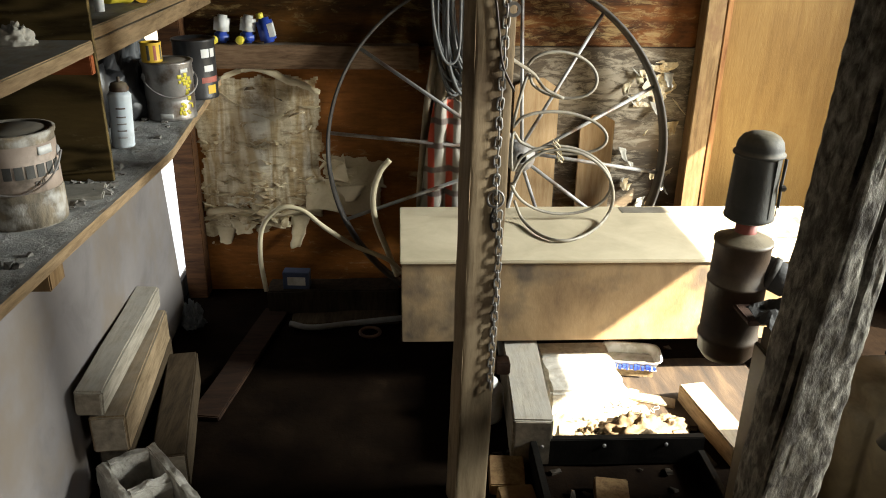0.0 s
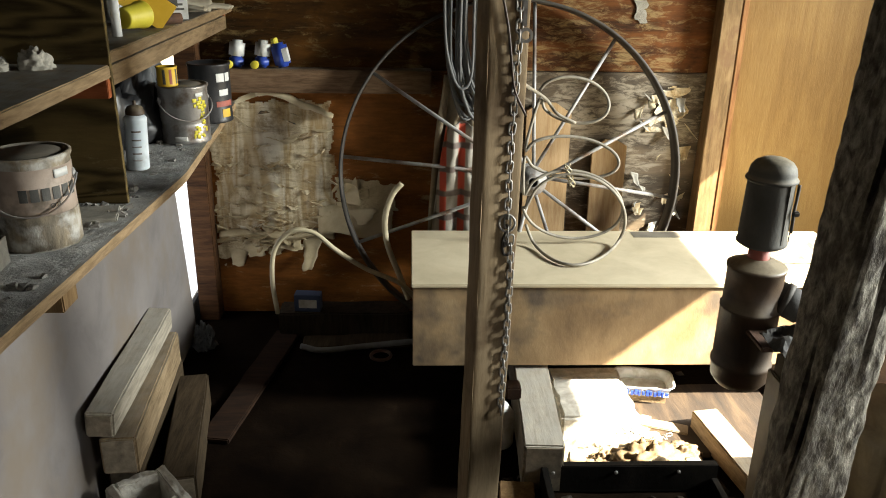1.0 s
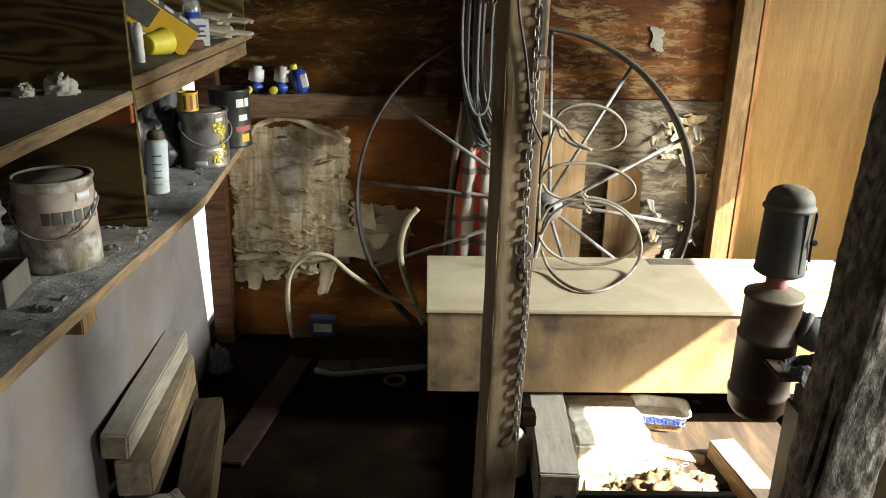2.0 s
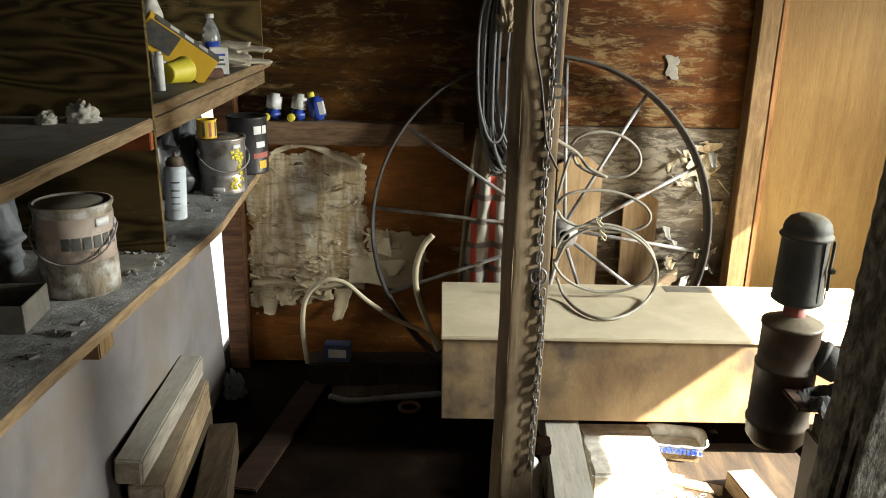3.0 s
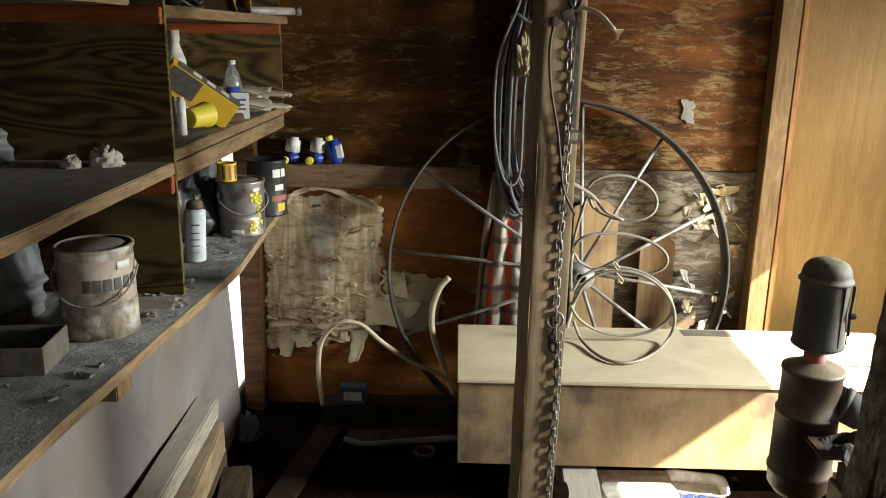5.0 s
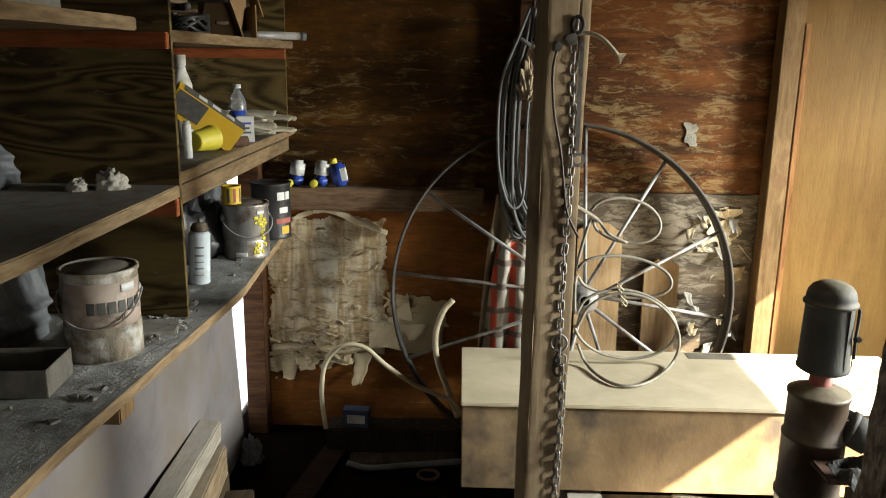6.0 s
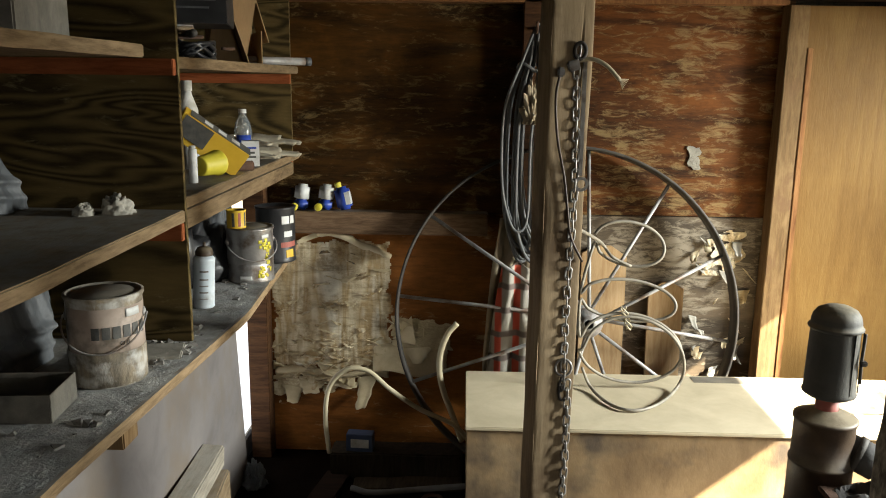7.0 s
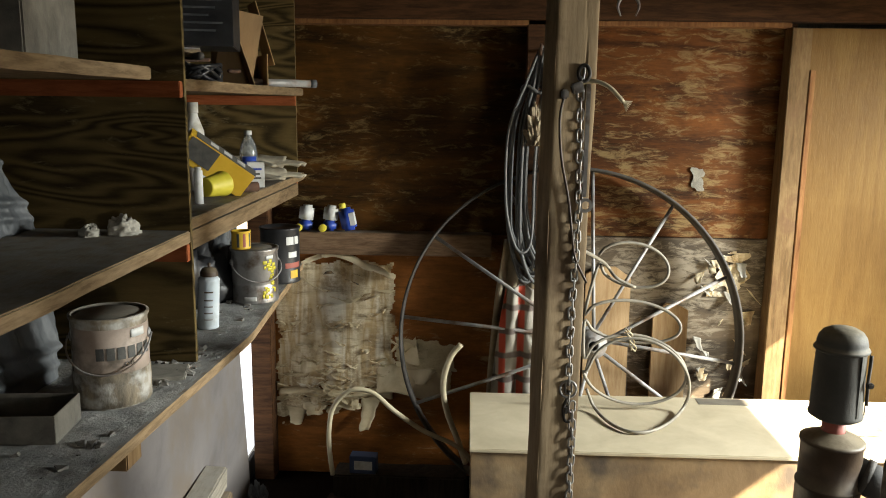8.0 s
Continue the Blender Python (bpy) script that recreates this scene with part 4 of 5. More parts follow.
def glove(base, turn, label):
    ob = thing("work_glove", base, label, "glove", "gloves on the shelf")
    m = Matrix.Translation(base) @ Matrix.Rotation(radians(turn), 4, "Z") @ Matrix.Scale(1.35, 4)

    def pad(p, q, r0, r1, flat):
        bm = tube(smooth_path([p, (Vector(p) + Vector(q)) / 2 + Vector((0, 0, 0.006)), q], 6), r0, 12, r_end=r1)
        bmesh.ops.scale(bm, vec=(1, 1, flat), verts=bm.verts)
        shake(bm, 0.004, 30)
        bmesh.ops.transform(bm, matrix=m, verts=bm.verts)
        return bm
    part("cuff", pad((-0.2, 0, 0.045), (-0.08, 0, 0.045), 0.056, 0.05, 0.4), M_GLOVE, ob, "", True)
    part("palm", pad((-0.1, 0, 0.05), (0.02, 0, 0.045), 0.054, 0.05, 0.4), M_GLOVE, ob, "", True)
    for k, (dy, ln) in enumerate(((-0.033, 0.07), (-0.011, 0.085), (0.011, 0.08), (0.032, 0.06))):
        part("finger", pad((0.0, dy, 0.05), (ln, dy * 1.3, 0.04), 0.019, 0.013, 0.4), M_GLOVE, ob, "", True)
    part("thumb", pad((-0.07, -0.045, 0.05), (-0.005, -0.085, 0.04), 0.019, 0.013, 0.4), M_GLOVE, ob, "", True)
    return ob


glove((-0.79, 2.9, 1.518), 28, "stiff beige work glove hanging over a shelf edge")
glove((-0.8, 2.98, 1.56), 12, "stiff beige work glove on another glove")

cb = thing("cardboard_box", (-0.9, 2.8, 1.89), "torn open brown cardboard box on the top shelf", "box")
part("body", joined(block(-0.09, 0.09, -0.1, 0.1, 0, 0.004, 0, m=pose(-0.9, 2.82, 1.8905, 0, 0, 25)), block(0.088, 0.091, -0.1, 0.1, 0, 0.12, 0, m=pose(-0.9, 2.82, 1.8905, 0, 0, 25)), block(-0.09, 0.09, 0.098, 0.101, 0, 0.2, 0, m=pose(-0.9, 2.82, 1.8905, 0, 0, 25)), block(-0.091, -0.088, -0.1, 0.1, 0, 0.2, 0, m=pose(-0.9, 2.82, 1.8905, 0, 0, 25))), M_CARD, cb)
part("flap", block(-0.0015, 0.0015, -0.09, 0.09, 0, 0.3, 0, m=pose(-0.835, 2.74, 1.893, 0, -18, 25)), M_CARD, cb, "torn raised flap")
part("flap", block(-0.0015, 0.0015, -0.09, 0.09, 0, 0.24, 0, m=pose(-0.79, 2.86, 1.97, 0, -16, 25)), M_CARD, cb, "bent outer flap")
part("flap", block(-0.07, 0.07, -0.0015, 0.0015, 0, 0.27, 0, m=pose(-0.9, 2.72, 1.893, 8, 10, 25)), M_CARD, cb)
bb = thing("black_carton", (-0.875, 2.25, 1.99), "black carton with faded pale print on tools", "carton")
part("carton", block(-0.13, 0.13, -0.14, 0.14, 0.0, 0.2, 0.002, m=pose(-0.875, 2.25, 1.995, 0, 0, 12)), M_BLACK, bb)
for k in range(5):
    part("print_bar", block(-0.1 + 0.01 * k, 0.1 - 0.02 * (k % 3), -0.1422, -0.1405, 0.13 - k * 0.022, 0.136 - k * 0.022, 0, m=pose(-0.875, 2.25, 1.995, 0, 0, 12)), M_SHEETING, bb)
rng = random.Random(11)
for k in range(9):
    x, y, a = rng.uniform(-0.9, -0.8), rng.uniform(2.0, 2.65), radians(rng.uniform(40, 120))
    ln = rng.uniform(0.1, 0.2)
    d = Vector((math.cos(a), math.sin(a), 0)) * ln / 2
    z = 1.899 + 0.011 * k
    c = Vector((x, y, z))
    if c.x + abs(d.x) > -0.74:
        c.x -= 0.08
    solo("tool_bar", tube([c - d, c, c + d + Vector((0, 0, 0.004))], rng.uniform(0.006, 0.013), 10), rng.choice((M_RUST, M_STEEL, M_DARKSTEEL, M_TIMBER)), "loose rusty bar in a pile of tools", "tool", "tools on the top shelf", smooth=True)
solo("coil", tube([Vector((-0.8, 2.1, 1.905 + 0.01 * k / 30)) + Vector((0.045 * math.cos(k * 0.5), 0.09 * math.sin(k * 0.5), 0.02 * math.sin(k * 0.9))) for k in range(60)], 0.006, 8), M_BLACK, "black rubber hose coiled on the top shelf", "hose", smooth=True)
pp = thing("metal_pipe", (-0.73, 2.9, 1.89), "grey metal pipe resting over a shelf edge", "pipe")
part("pipe", tube([(-0.95, 2.78, 1.907), (-0.66, 2.98, 1.907)], 0.015, 16), M_STEEL, pp, "", True)
part("end_cap", tube([(-0.66, 2.98, 1.907), (-0.64, 2.994, 1.907)], 0.0165, 16), M_SHEETING, pp, "", True)

# ---- bottles on the ledge ----
def jug(x, z, label, upright):
    ob = thing("cleaner_bottle", (x, 3.4, z), label, "bottle", "bottles on the ledge")
    base = Matrix.Translation((x, 3.4, z))
    if upright:
        m = base @ Matrix.Rotation(radians(-12), 4, "Y")
        part("body", block(-0.034, 0.034, -0.025, 0.025, 0.008, 0.115, 0.012, m=m), M_BLUE, ob, "blue body", True)
        part("label", block(0.01, 0.0348, -0.0258, 0.02, 0.03, 0.09, 0.001, m=m), M_WHITE, ob)
        part("cap", lathe([(0, 0), (0.016, 0), (0.016, 0.02), (0.013, 0.023), (0, 0.023)], 18, m @ Matrix.Translation((-0.012, 0, 0.116))), M_YELLOW, ob, "yellow cap", True)
    else:
        m = base @ Matrix.Rotation(radians(8), 4, "Y")
        part("body", block(-0.033, 0.033, -0.026, 0.028, 0.045, 0.125, 0.013, m=m), M_WHITE, ob, "white shoulder", True)
        part("band", block(-0.029, 0.033, -0.026, 0.028, 0.008, 0.055, 0.01, m=m), M_BLUE, ob, "blue lower half", True)
        part("cap", lathe([(0, 0), (0.018, 0), (0.018, 0.02), (0.015, 0.023), (0, 0.023)], 20, base @ Matrix.Translation((-0.022, -0.026, 0.021)) @ Matrix.Rotation(radians(90), 4, "X")), M_YELLOW, ob, "yellow cap", True)


jug(-0.782, 1.237, "white and blue bottle with a yellow cap", False)
jug(-0.668, 1.237, "white and blue bottle with a yellow cap", False)
jug(-0.565, 1.237, "tilted blue bottle with a yellow cap", True)

# dark iron taken darker still: the trough's shade is put into its colour
M_SHADED_IRON = surface("shaded_black_iron", [(0.3, (0.004, 0.0036, 0.003)), (0.7, (0.011, 0.0095, 0.008))], 14, rough=0.7, metal=0.2, bump=0.3)
M_SHADED_IRON.node_tree.nodes["Principled BSDF"].inputs["Specular IOR Level"].default_value = 0.05
# brown is darkened to stand in for shade where no sun should fall
M_SHADED_BOARD = surface("shaded_rotten_board", [(0.3, (0.01, 0.0055, 0.0025)), (0.5, (0.026, 0.0145, 0.0065)), (0.7, (0.07, 0.044, 0.022))], 14, stretch=(1, 0.2, 1), rough=0.85, bump=0.4)
# litter colour made pale to carry the sun's glare on the floor
M_GLARE_LITTER = surface("pale_glare_litter", [(0.3, (0.22, 0.175, 0.11)), (0.7, (0.42, 0.36, 0.26))], 14, rough=1.0, bump=0.8, grain=40)

# ---- on the post ----
chain = thing("chain", (0.285, 1.79, 0.46), "galvanised steel chain hanging down the post", "chain")
lk = [(0.0085 * math.cos(t), 0, 0.0085 * (1 if math.sin(t) > 0 else -1) + 0.0085 * math.sin(t)) for t in [2 * math.pi * (k + 0.5) / 16 for k in range(16)]]
link_me = None
z, k = 1.915, 0
while z > 0.47:
    if link_me is None:
        ob = part("link", tube(lk, 0.0027, 7, True), M_CHAIN, None, smooth=True)
        link_me = ob.data
    else:
        ob = new("link", link_me)
    ob.parent = chain
    lower = z < 1.03
    sway = 0.004 * math.sin(z * 9) + (0.008 if lower else 0.0) - 0.012 * max(0, 1.2 - z) * (z < 1.2) * (not lower)
    ob.matrix_basis = pose(-0.009 + sway, -0.006, z - 0.46, 4 * math.sin(k), 5 * math.cos(k * 1.7), (k % 2) * 82 + 12)
    z -= 0.0262
    k += 1
ring = tube([Vector((0.272 + 0.022 * math.cos(t), 1.781, 1.075 + 0.024 * math.sin(t))) for t in [2 * math.pi * i / 24 for i in range(24)]], 0.0034, 8, True)
part("ring", ring, M_CHAIN, chain, "larger steel ring", True)
part("snap_hook", joined(block(0.262, 0.276, 1.774, 1.79, 1.005, 1.028, 0.004), tube(smooth_path([(0.27, 1.782, 1.05), (0.262, 1.78, 1.02), (0.266, 1.782, 0.985), (0.28, 1.782, 0.98)], 5), 0.004, 8)), M_DARKSTEEL, chain, "dark snap hook")

chain.location.y += 0.009  # it lies against the post

strap = thing("steel_strap", (0.29, 1.795, 1.56), "flat steel strap with an eye nailed to the post", "strap")
part("bar", block(0.288, 0.2985, 1.792, 1.7985, 1.6, 1.9, 0.001), M_TIN, strap)
part("eye", lathe([(0.011, -0.003), (0.019, -0.003), (0.019, 0.003), (0.011, 0.003), (0.011, -0.003)], 24, Matrix.Translation((0.297, 1.793, 1.578)) @ Matrix.Rotation(math.pi / 2, 4, "X")), M_TIN, strap)
part("shackle", block(0.248, 0.278, 1.775, 1.799, 1.865, 1.892, 0.004, m=Matrix.Translation((0.263, 1.787, 1.88)) @ Matrix.Rotation(radians(-18), 4, "Y") @ Matrix.Translation((-0.263, -1.787, -1.88))), M_TIN, strap, "bright steel clip")
part("bolt", block(0.222, 0.24, 1.762, 1.785, 1.85, 1.874, 0.004), M_TIN, strap, "bright bolt end")
part("upper_ring", tube([Vector((0.279 + 0.014 * math.cos(t), 1.787, 1.915 + 0.02 * math.sin(t))) for t in [2 * math.pi * i / 20 for i in range(20)]], 0.005, 8, True), M_DARKSTEEL, strap, "", True)
rope = thing("rope_end", (0.3, 1.79, 1.83), "frayed rope end tied at the post", "rope")
part("rope", tube(smooth_path([(0.276, 1.79, 1.892), (0.31, 1.79, 1.895), (0.345, 1.785, 1.88), (0.38, 1.785, 1.845)], 6), 0.0055, 8), M_HOSE, rope, "", True)
for a in range(7):
    part("strand", tube([(0.378, 1.785, 1.847), (0.387 + 0.003 * a, 1.785 + 0.004 * (a - 3), 1.822 + 0.004 * a)], 0.0013, 5), M_HOSE, rope)
cord = solo("cord", tube(smooth_path([(0.23, 1.772, 1.862), (0.22, 1.768, 1.8), (0.228, 1.77, 1.7), (0.25, 1.778, 1.6), (0.262, 1.782, 1.52), (0.275, 1.784, 1.44), (0.31, 1.8, 1.37)], 6), 0.0035, 7), M_CANISTER, "thin dark cord hanging against the post", "cord", smooth=True)
solo("wood_peg", block(0.3, 0.345, 1.82, 1.875, 0.49, 0.53, 0.004), M_RUST, "dark wooden peg in the post's side", "peg")

# ---- cables, coats and boards at the back wall ----
cables = thing("cable_coil", (0.26, 3.28, 1.08), "long grey electric cables looped over a wall hook", "cable")
rng = random.Random(2)
for k in range(17):
    top = Vector((0.285 + rng.uniform(-0.012, 0.015), 3.27 + rng.uniform(-0.02, 0.02), 2.06 + rng.uniform(-0.02, 0.03)))
    left = rng.uniform(0.15, 0.25)
    low = rng.uniform(1.05, 1.2)
    right = left + rng.uniform(0.1, 0.19)
    yy = 3.26 + rng.uniform(-0.05, 0.05)
    pts = [top, (0.5 * top.x + 0.5 * left + 0.01, yy, 1.93), (left, yy, 1.72), (left - 0.004, yy, low + 0.22), (left + 0.03, yy, low + 0.05), ((left + right) / 2 + 0.015, yy - 0.01, low - 0.01), (right, yy, low + 0.06), (right + 0.005, yy + 0.01, 1.6), (0.3, yy, 1.92), top + Vector((0.01, 0, -0.01))]
    part("cable", tube(smooth_path(pts, 7), rng.uniform(0.0055, 0.0075), 8), M_CABLE, cables, "", True)
part("tie", tube([Vector((0.255 + 0.045 * math.cos(t), 3.26 + 0.045 * math.sin(t), 1.9 + 0.015 * math.sin(t * 2))) for t in [2 * math.pi * i / 20 for i in range(20)]], 0.008, 8, True), M_CABLE, cables, "", True)
part("hook", tube(smooth_path([(0.285, 3.36, 2.07), (0.285, 3.3, 2.05), (0.285, 3.25, 2.05), (0.285, 3.235, 2.09)], 5), 0.006, 8), M_RUST, cables, "rusty wall hook", True)
solo("old_leaves", crumple(0.275, 3.2, 1.66, 0.035, 0.03, 0.13, 4.0, 0.9), M_COAT, "dry brown rag hanging among the cables", "rag")


def hanging(x0, x1, z0, z1, y, depth, folds, seed, flare=0.0):
    def at(u, v):
        w = 1.0 - 0.35 * v ** 2 + flare * (1 - v)
        xm = (x0 + x1) / 2 + 0.02 * v
        x = xm + (u - 0.5) * (x1 - x0) * w
        f = math.sin(u * math.pi * folds + seed + 1.3 * noise.noise(Vector((u * 3, v * 2.5, seed))))
        return Vector((x, y - depth * (0.55 + 0.45 * f) * (0.5 + 0.5 * (1 - v)) - 0.02 * noise.noise(Vector((u * 6, v * 7, seed))), z0 + (z1 - z0) * v + 0.012 * math.sin(u * 9 + seed)))
    return sheet(at, 44, 36, 0.006)


solo("work_coat", hanging(0.085, 0.36, 0.42, 1.22, 3.36, 0.1, 6.0, 1.0), M_COAT, "limp brown work coat hanging on the wall", "coat", smooth=True)
solo("plaid_jacket", hanging(0.1, 0.35, 0.43, 1.03, 3.252, 0.055, 5.0, 4.0), M_PLAID, "red and grey plaid jacket hanging in folds", "jacket", smooth=True)


def leaning_board(x0, x1, h, cutl, cutr, label):
    bm = bmesh.new()
    prof = [(x0, 0), (x1, 0), (x1, h - cutr), (x1 - 0.35 * (x1 - x0), h), (x0 + 0.35 * (x1 - x0), h), (x0, h - cutl)]
    f = bm.faces.new([bm.verts.new((x, 0, z)) for x, z in prof])
    r = bmesh.ops.extrude_face_region(bm, geom=[f])
    bmesh.ops.translate(bm, vec=(0, 0.022, 0), verts=[v for v in r["geom"] if isinstance(v, bmesh.types.BMVert)])
    bmesh.ops.transform(bm, matrix=Matrix.Translation((0, 3.38, 0.0)) @ Matrix.Rotation(radians(-1.6), 4, "X"), verts=bm.verts)
    solo("board", bm, M_PINE, label, "board", "boards leaning on the wall")


leaning_board(0.545, 0.755, 1.09, 0.035, 0.05, "pale pine board with a clipped top")
leaning_board(0.868, 1.03, 0.92, 0.07, 0.03, "pale pine board with a clipped, greyed top")

claw = thing("hay_hook", (0.66, 3.33, 2.21), "steel claw hook hanging from the top plate", "hook")
part("shank", tube([(0.66, 3.345, 2.36), (0.66, 3.32, 2.3)], 0.009, 10), M_STEEL, claw, "", True)
for dx, sg in ((-0.035, -1), (0.035, 1)):
    part("prong", tube(smooth_path([(0.66, 3.32, 2.302), (0.66 + dx * 0.9, 3.315, 2.29), (0.66 + dx * 1.3, 3.31, 2.255), (0.66 + dx * 0.9, 3.31, 2.215)], 6), 0.011, 10, r_end=0.003), M_STEEL, claw, "", True)

# one wire coil slung on the hub
coil_turns = ((0.668, 1.193, 0.145, 0.092), (0.672, 0.955, 0.2, 0.088), (0.69, 0.75, 0.215, 0.15), (0.705, 0.69, 0.215, 0.2))


wire = []
for k, (cx, cz, rx, rz) in enumerate(coil_turns):
    for i in range(15):
        ang = radians(168 - 336 * i / 14)
        wire.append(Vector((cx + rx * math.cos(ang), 2.95 - 0.012 * k - 0.01 * math.sin(i * 0.9 + k), cz + rz * math.sin(ang) - 0.02 * math.cos(ang))))
# the lowest turns sag onto the chest lid and lie forward on it
wire = [p if p.z > 0.578 else Vector((p.x * (1 - 0.8 * (0.578 - p.z)), p.y - 2.6 * (0.578 - p.z), 0.578)) for p in wire]
solo("wire_coil", tube(smooth_path(wire, 4), 0.0068, 8), M_WIRE, "loose loops of stiff pale cable slung on the wheel hub", "cable", smooth=True)
solo("wire_tail", tube(smooth_path([(0.306, 1.9, 1.44), (0.4, 2.4, 1.34), (0.55, 2.93, 1.2), (0.6, 2.94, 1.14), (0.68, 2.94, 1.1)], 6), 0.0066, 8), M_WIRE, "end of a pale cable running to the post", "cable", smooth=True)
solo("wire_twist", joined(*[tube([Vector((0.655 + 0.012 * math.cos(a) + 0.004 * i, 2.93 + 0.012 * math.sin(a), 0.93 - 0.012 * i)) for i, a in enumerate([s + 0.9 * j for j in range(9)])], 0.0035, 6) for s in (0, 2, 4)]), M_HOSE, "knot of twisted wire ends on the coil", "wire", smooth=True)

solo("garden_hose", tube(smooth_path([(-0.615, 3.12, 0.15), (-0.63, 3.12, 0.32), (-0.61, 3.12, 0.47), (-0.53, 3.1, 0.565), (-0.43, 3.1, 0.56), (-0.33, 3.09, 0.48), (-0.2, 3.09, 0.39), (-0.04, 3.1, 0.31), (0.04, 3.14, 0.2)], 7), 0.0108, 12), M_HOSE, "pale tan hose bowed up from the floor", "hose", smooth=True)
solo("hose_end", tube(smooth_path([(-0.035, 3.12, 0.785), (-0.075, 3.12, 0.735), (-0.105, 3.12, 0.65), (-0.11, 3.12, 0.56), (-0.09, 3.12, 0.46), (-0.045, 3.12, 0.34), (-0.005, 3.13, 0.22)], 7), 0.0135, 12), M_HOSE, "thick cream hose end sticking up", "hose", smooth=True)
solo("floor_hose", tube(smooth_path([(-0.5, 3.02, 0.03), (-0.4, 2.99, 0.025), (-0.2, 3.02, 0.03), (0.0, 3.06, 0.03), (0.3, 3.1, 0.03)], 6), 0.014, 10), M_CABLE, "grey hose lying along the floor", "hose", smooth=True)

# ---- torn building paper ----
def ragged(x0, x1, z0, z1, seed, edge=0.05, hole=0.33):
    bm = sheet(lambda u, v: Vector((x0 + (x1 - x0) * u, 3.4435 - 0.003 * abs(noise.noise(Vector((u * 9, v * 24, seed)))) - 0.002 * noise.noise(Vector((u * 30, v * 60, seed))), z0 + (z1 - z0) * v)), 90, 90)
    gone = []
    for f in bm.faces:
        c = f.calc_center_median()
        d = min(c.x - x0, x1 - c.x, c.z - z0, z1 - c.z)
        n1 = noise.noise(Vector((c.x * 7, seed, c.z * 9))) + 0.6 * noise.noise(Vector((c.x * 22, seed, c.z * 30)))
        n2 = noise.noise(Vector((c.x * 6, seed + 9, c.z * 26))) + 0.5 * noise.noise(Vector((c.x * 18, seed + 4, c.z * 50)))
        if d < edge * (0.5 + n1) or n2 > hole * 2.4:
            gone.append(f)
    bmesh.ops.delete(bm, geom=gone, context="FACES")
    bmesh.ops.solidify(bm, geom=bm.faces[:] + bm.edges[:] + bm.verts[:], thickness=-0.0012)
    return bm


paper = thing("building_paper", (-0.65, 3.445, 0.45), "torn and stained building paper peeling off the plywood", "paper")
part("sheet", ragged(-0.95, -0.345, 0.43, 1.1, 1.0, 0.035, 0.42), M_PAPER, paper)
part("sheet", ragged(-0.955, -0.7, 0.22, 0.46, 6.0, 0.09, 0.3), M_PAPER, paper)
part("sheet", ragged(-0.93, -0.55, 0.33, 0.45, 33.0, 0.04, 0.3), M_FLAP, paper, "paler torn strip")
part("sheet", ragged(-0.36, -0.03, 0.52, 0.72, 11.0, 0.05, 0.4), M_FLAP, paper, "paler torn sheet")
side_paper = thing("building_paper", (1.2, 3.445, 0.5), "shreds of torn building paper on greyed plywood", "paper")
part("sheet", ragged(1.12, 1.36, 0.95, 1.2, 27.0, 0.1, 0.16), M_PAPER, side_paper)


def flap(x, z, w, h, turn, curl, seed):
    """A strip that comes away from the wall and curls; turn 0 hangs down, 180 stands up."""
    def at(u, v):
        ww = w * (1 - 0.55 * v + 0.3 * noise.noise(Vector((v * 4, seed, u * 2))))
        a = curl * v
        r = h / max(curl, 0.01)
        lx = (u - 0.5) * ww
        dz, dy = -r * math.sin(a), r * (1 - math.cos(a))
        dy += 0.006 + 0.006 * math.sin(u * 7 + seed) * v
        t = radians(turn)
        return Vector((x + lx * math.cos(t) - dz * math.sin(t) * -1, 3.441 - dy, z + dz * math.cos(t) + lx * math.sin(t)))
    return sheet(at, 7, 10, -0.001)


rng = random.Random(7)
for k in range(90):
    x, z = rng.uniform(-0.93, -0.38), rng.choice((rng.uniform(0.44, 0.6), rng.uniform(0.5, 1.05)))
    part("flap", flap(x, z, rng.uniform(0.02, 0.11), rng.uniform(0.008, 0.026), rng.choice((0, 180)) + rng.uniform(-25, 25), rng.uniform(0.5, 2.4), k), rng.choice((M_PAPER, M_FLAP)), paper, "", True)
for x, z, w, h, t, c in ((-0.47, 0.41, 0.1, 0.17, 12, 0.9), (-0.56, 0.42, 0.05, 0.1, -10, 2.0), (-0.27, 0.62, 0.12, 0.09, 165, 0.7), (-0.24, 0.56, 0.16, 0.08, 5, 0.5), (-0.33, 0.7, 0.08, 0.06, 40, 1.2), (-0.75, 0.38, 0.14, 0.07, 4, 1.1), (-0.85, 0.35, 0.1, 0.1, -8, 1.5), (-0.66, 0.36, 0.09, 0.06, 10, 1.8), (-0.74, 1.09, 0.2, 0.05, 200, 1.4), (-0.82, 1.0, 0.16, 0.05, 150, 1.2)):
    part("flap", flap(x, z, w, h, t, c, x * 40), M_FLAP, paper, "large curled flap", True)
for k in range(26):
    part("flap", flap(rng.uniform(-0.92, -0.52), rng.uniform(0.36, 0.46), rng.uniform(0.08, 0.2), rng.uniform(0.025, 0.06), rng.uniform(-35, 35) + rng.choice((0, 0, 180)), rng.uniform(0.7, 2.4), k + 200), rng.choice((M_FLAP, M_FLAP, M_PAPER)), paper, "", True)
part("flap", sheet(lambda u, v: Vector((-0.445 + 0.36 * u + 0.012 * noise.noise(Vector((v * 5, u * 3, 2))), 3.442 - 0.07 * (1 - v) ** 1.5 * (0.6 + 0.4 * math.sin(u * 5)), 0.44 + 0.02 * math.sin(u * 7) + 0.12 * v)), 24, 10, -0.001), M_FLAP, paper, "broad pale strip bellying off the wall", True)
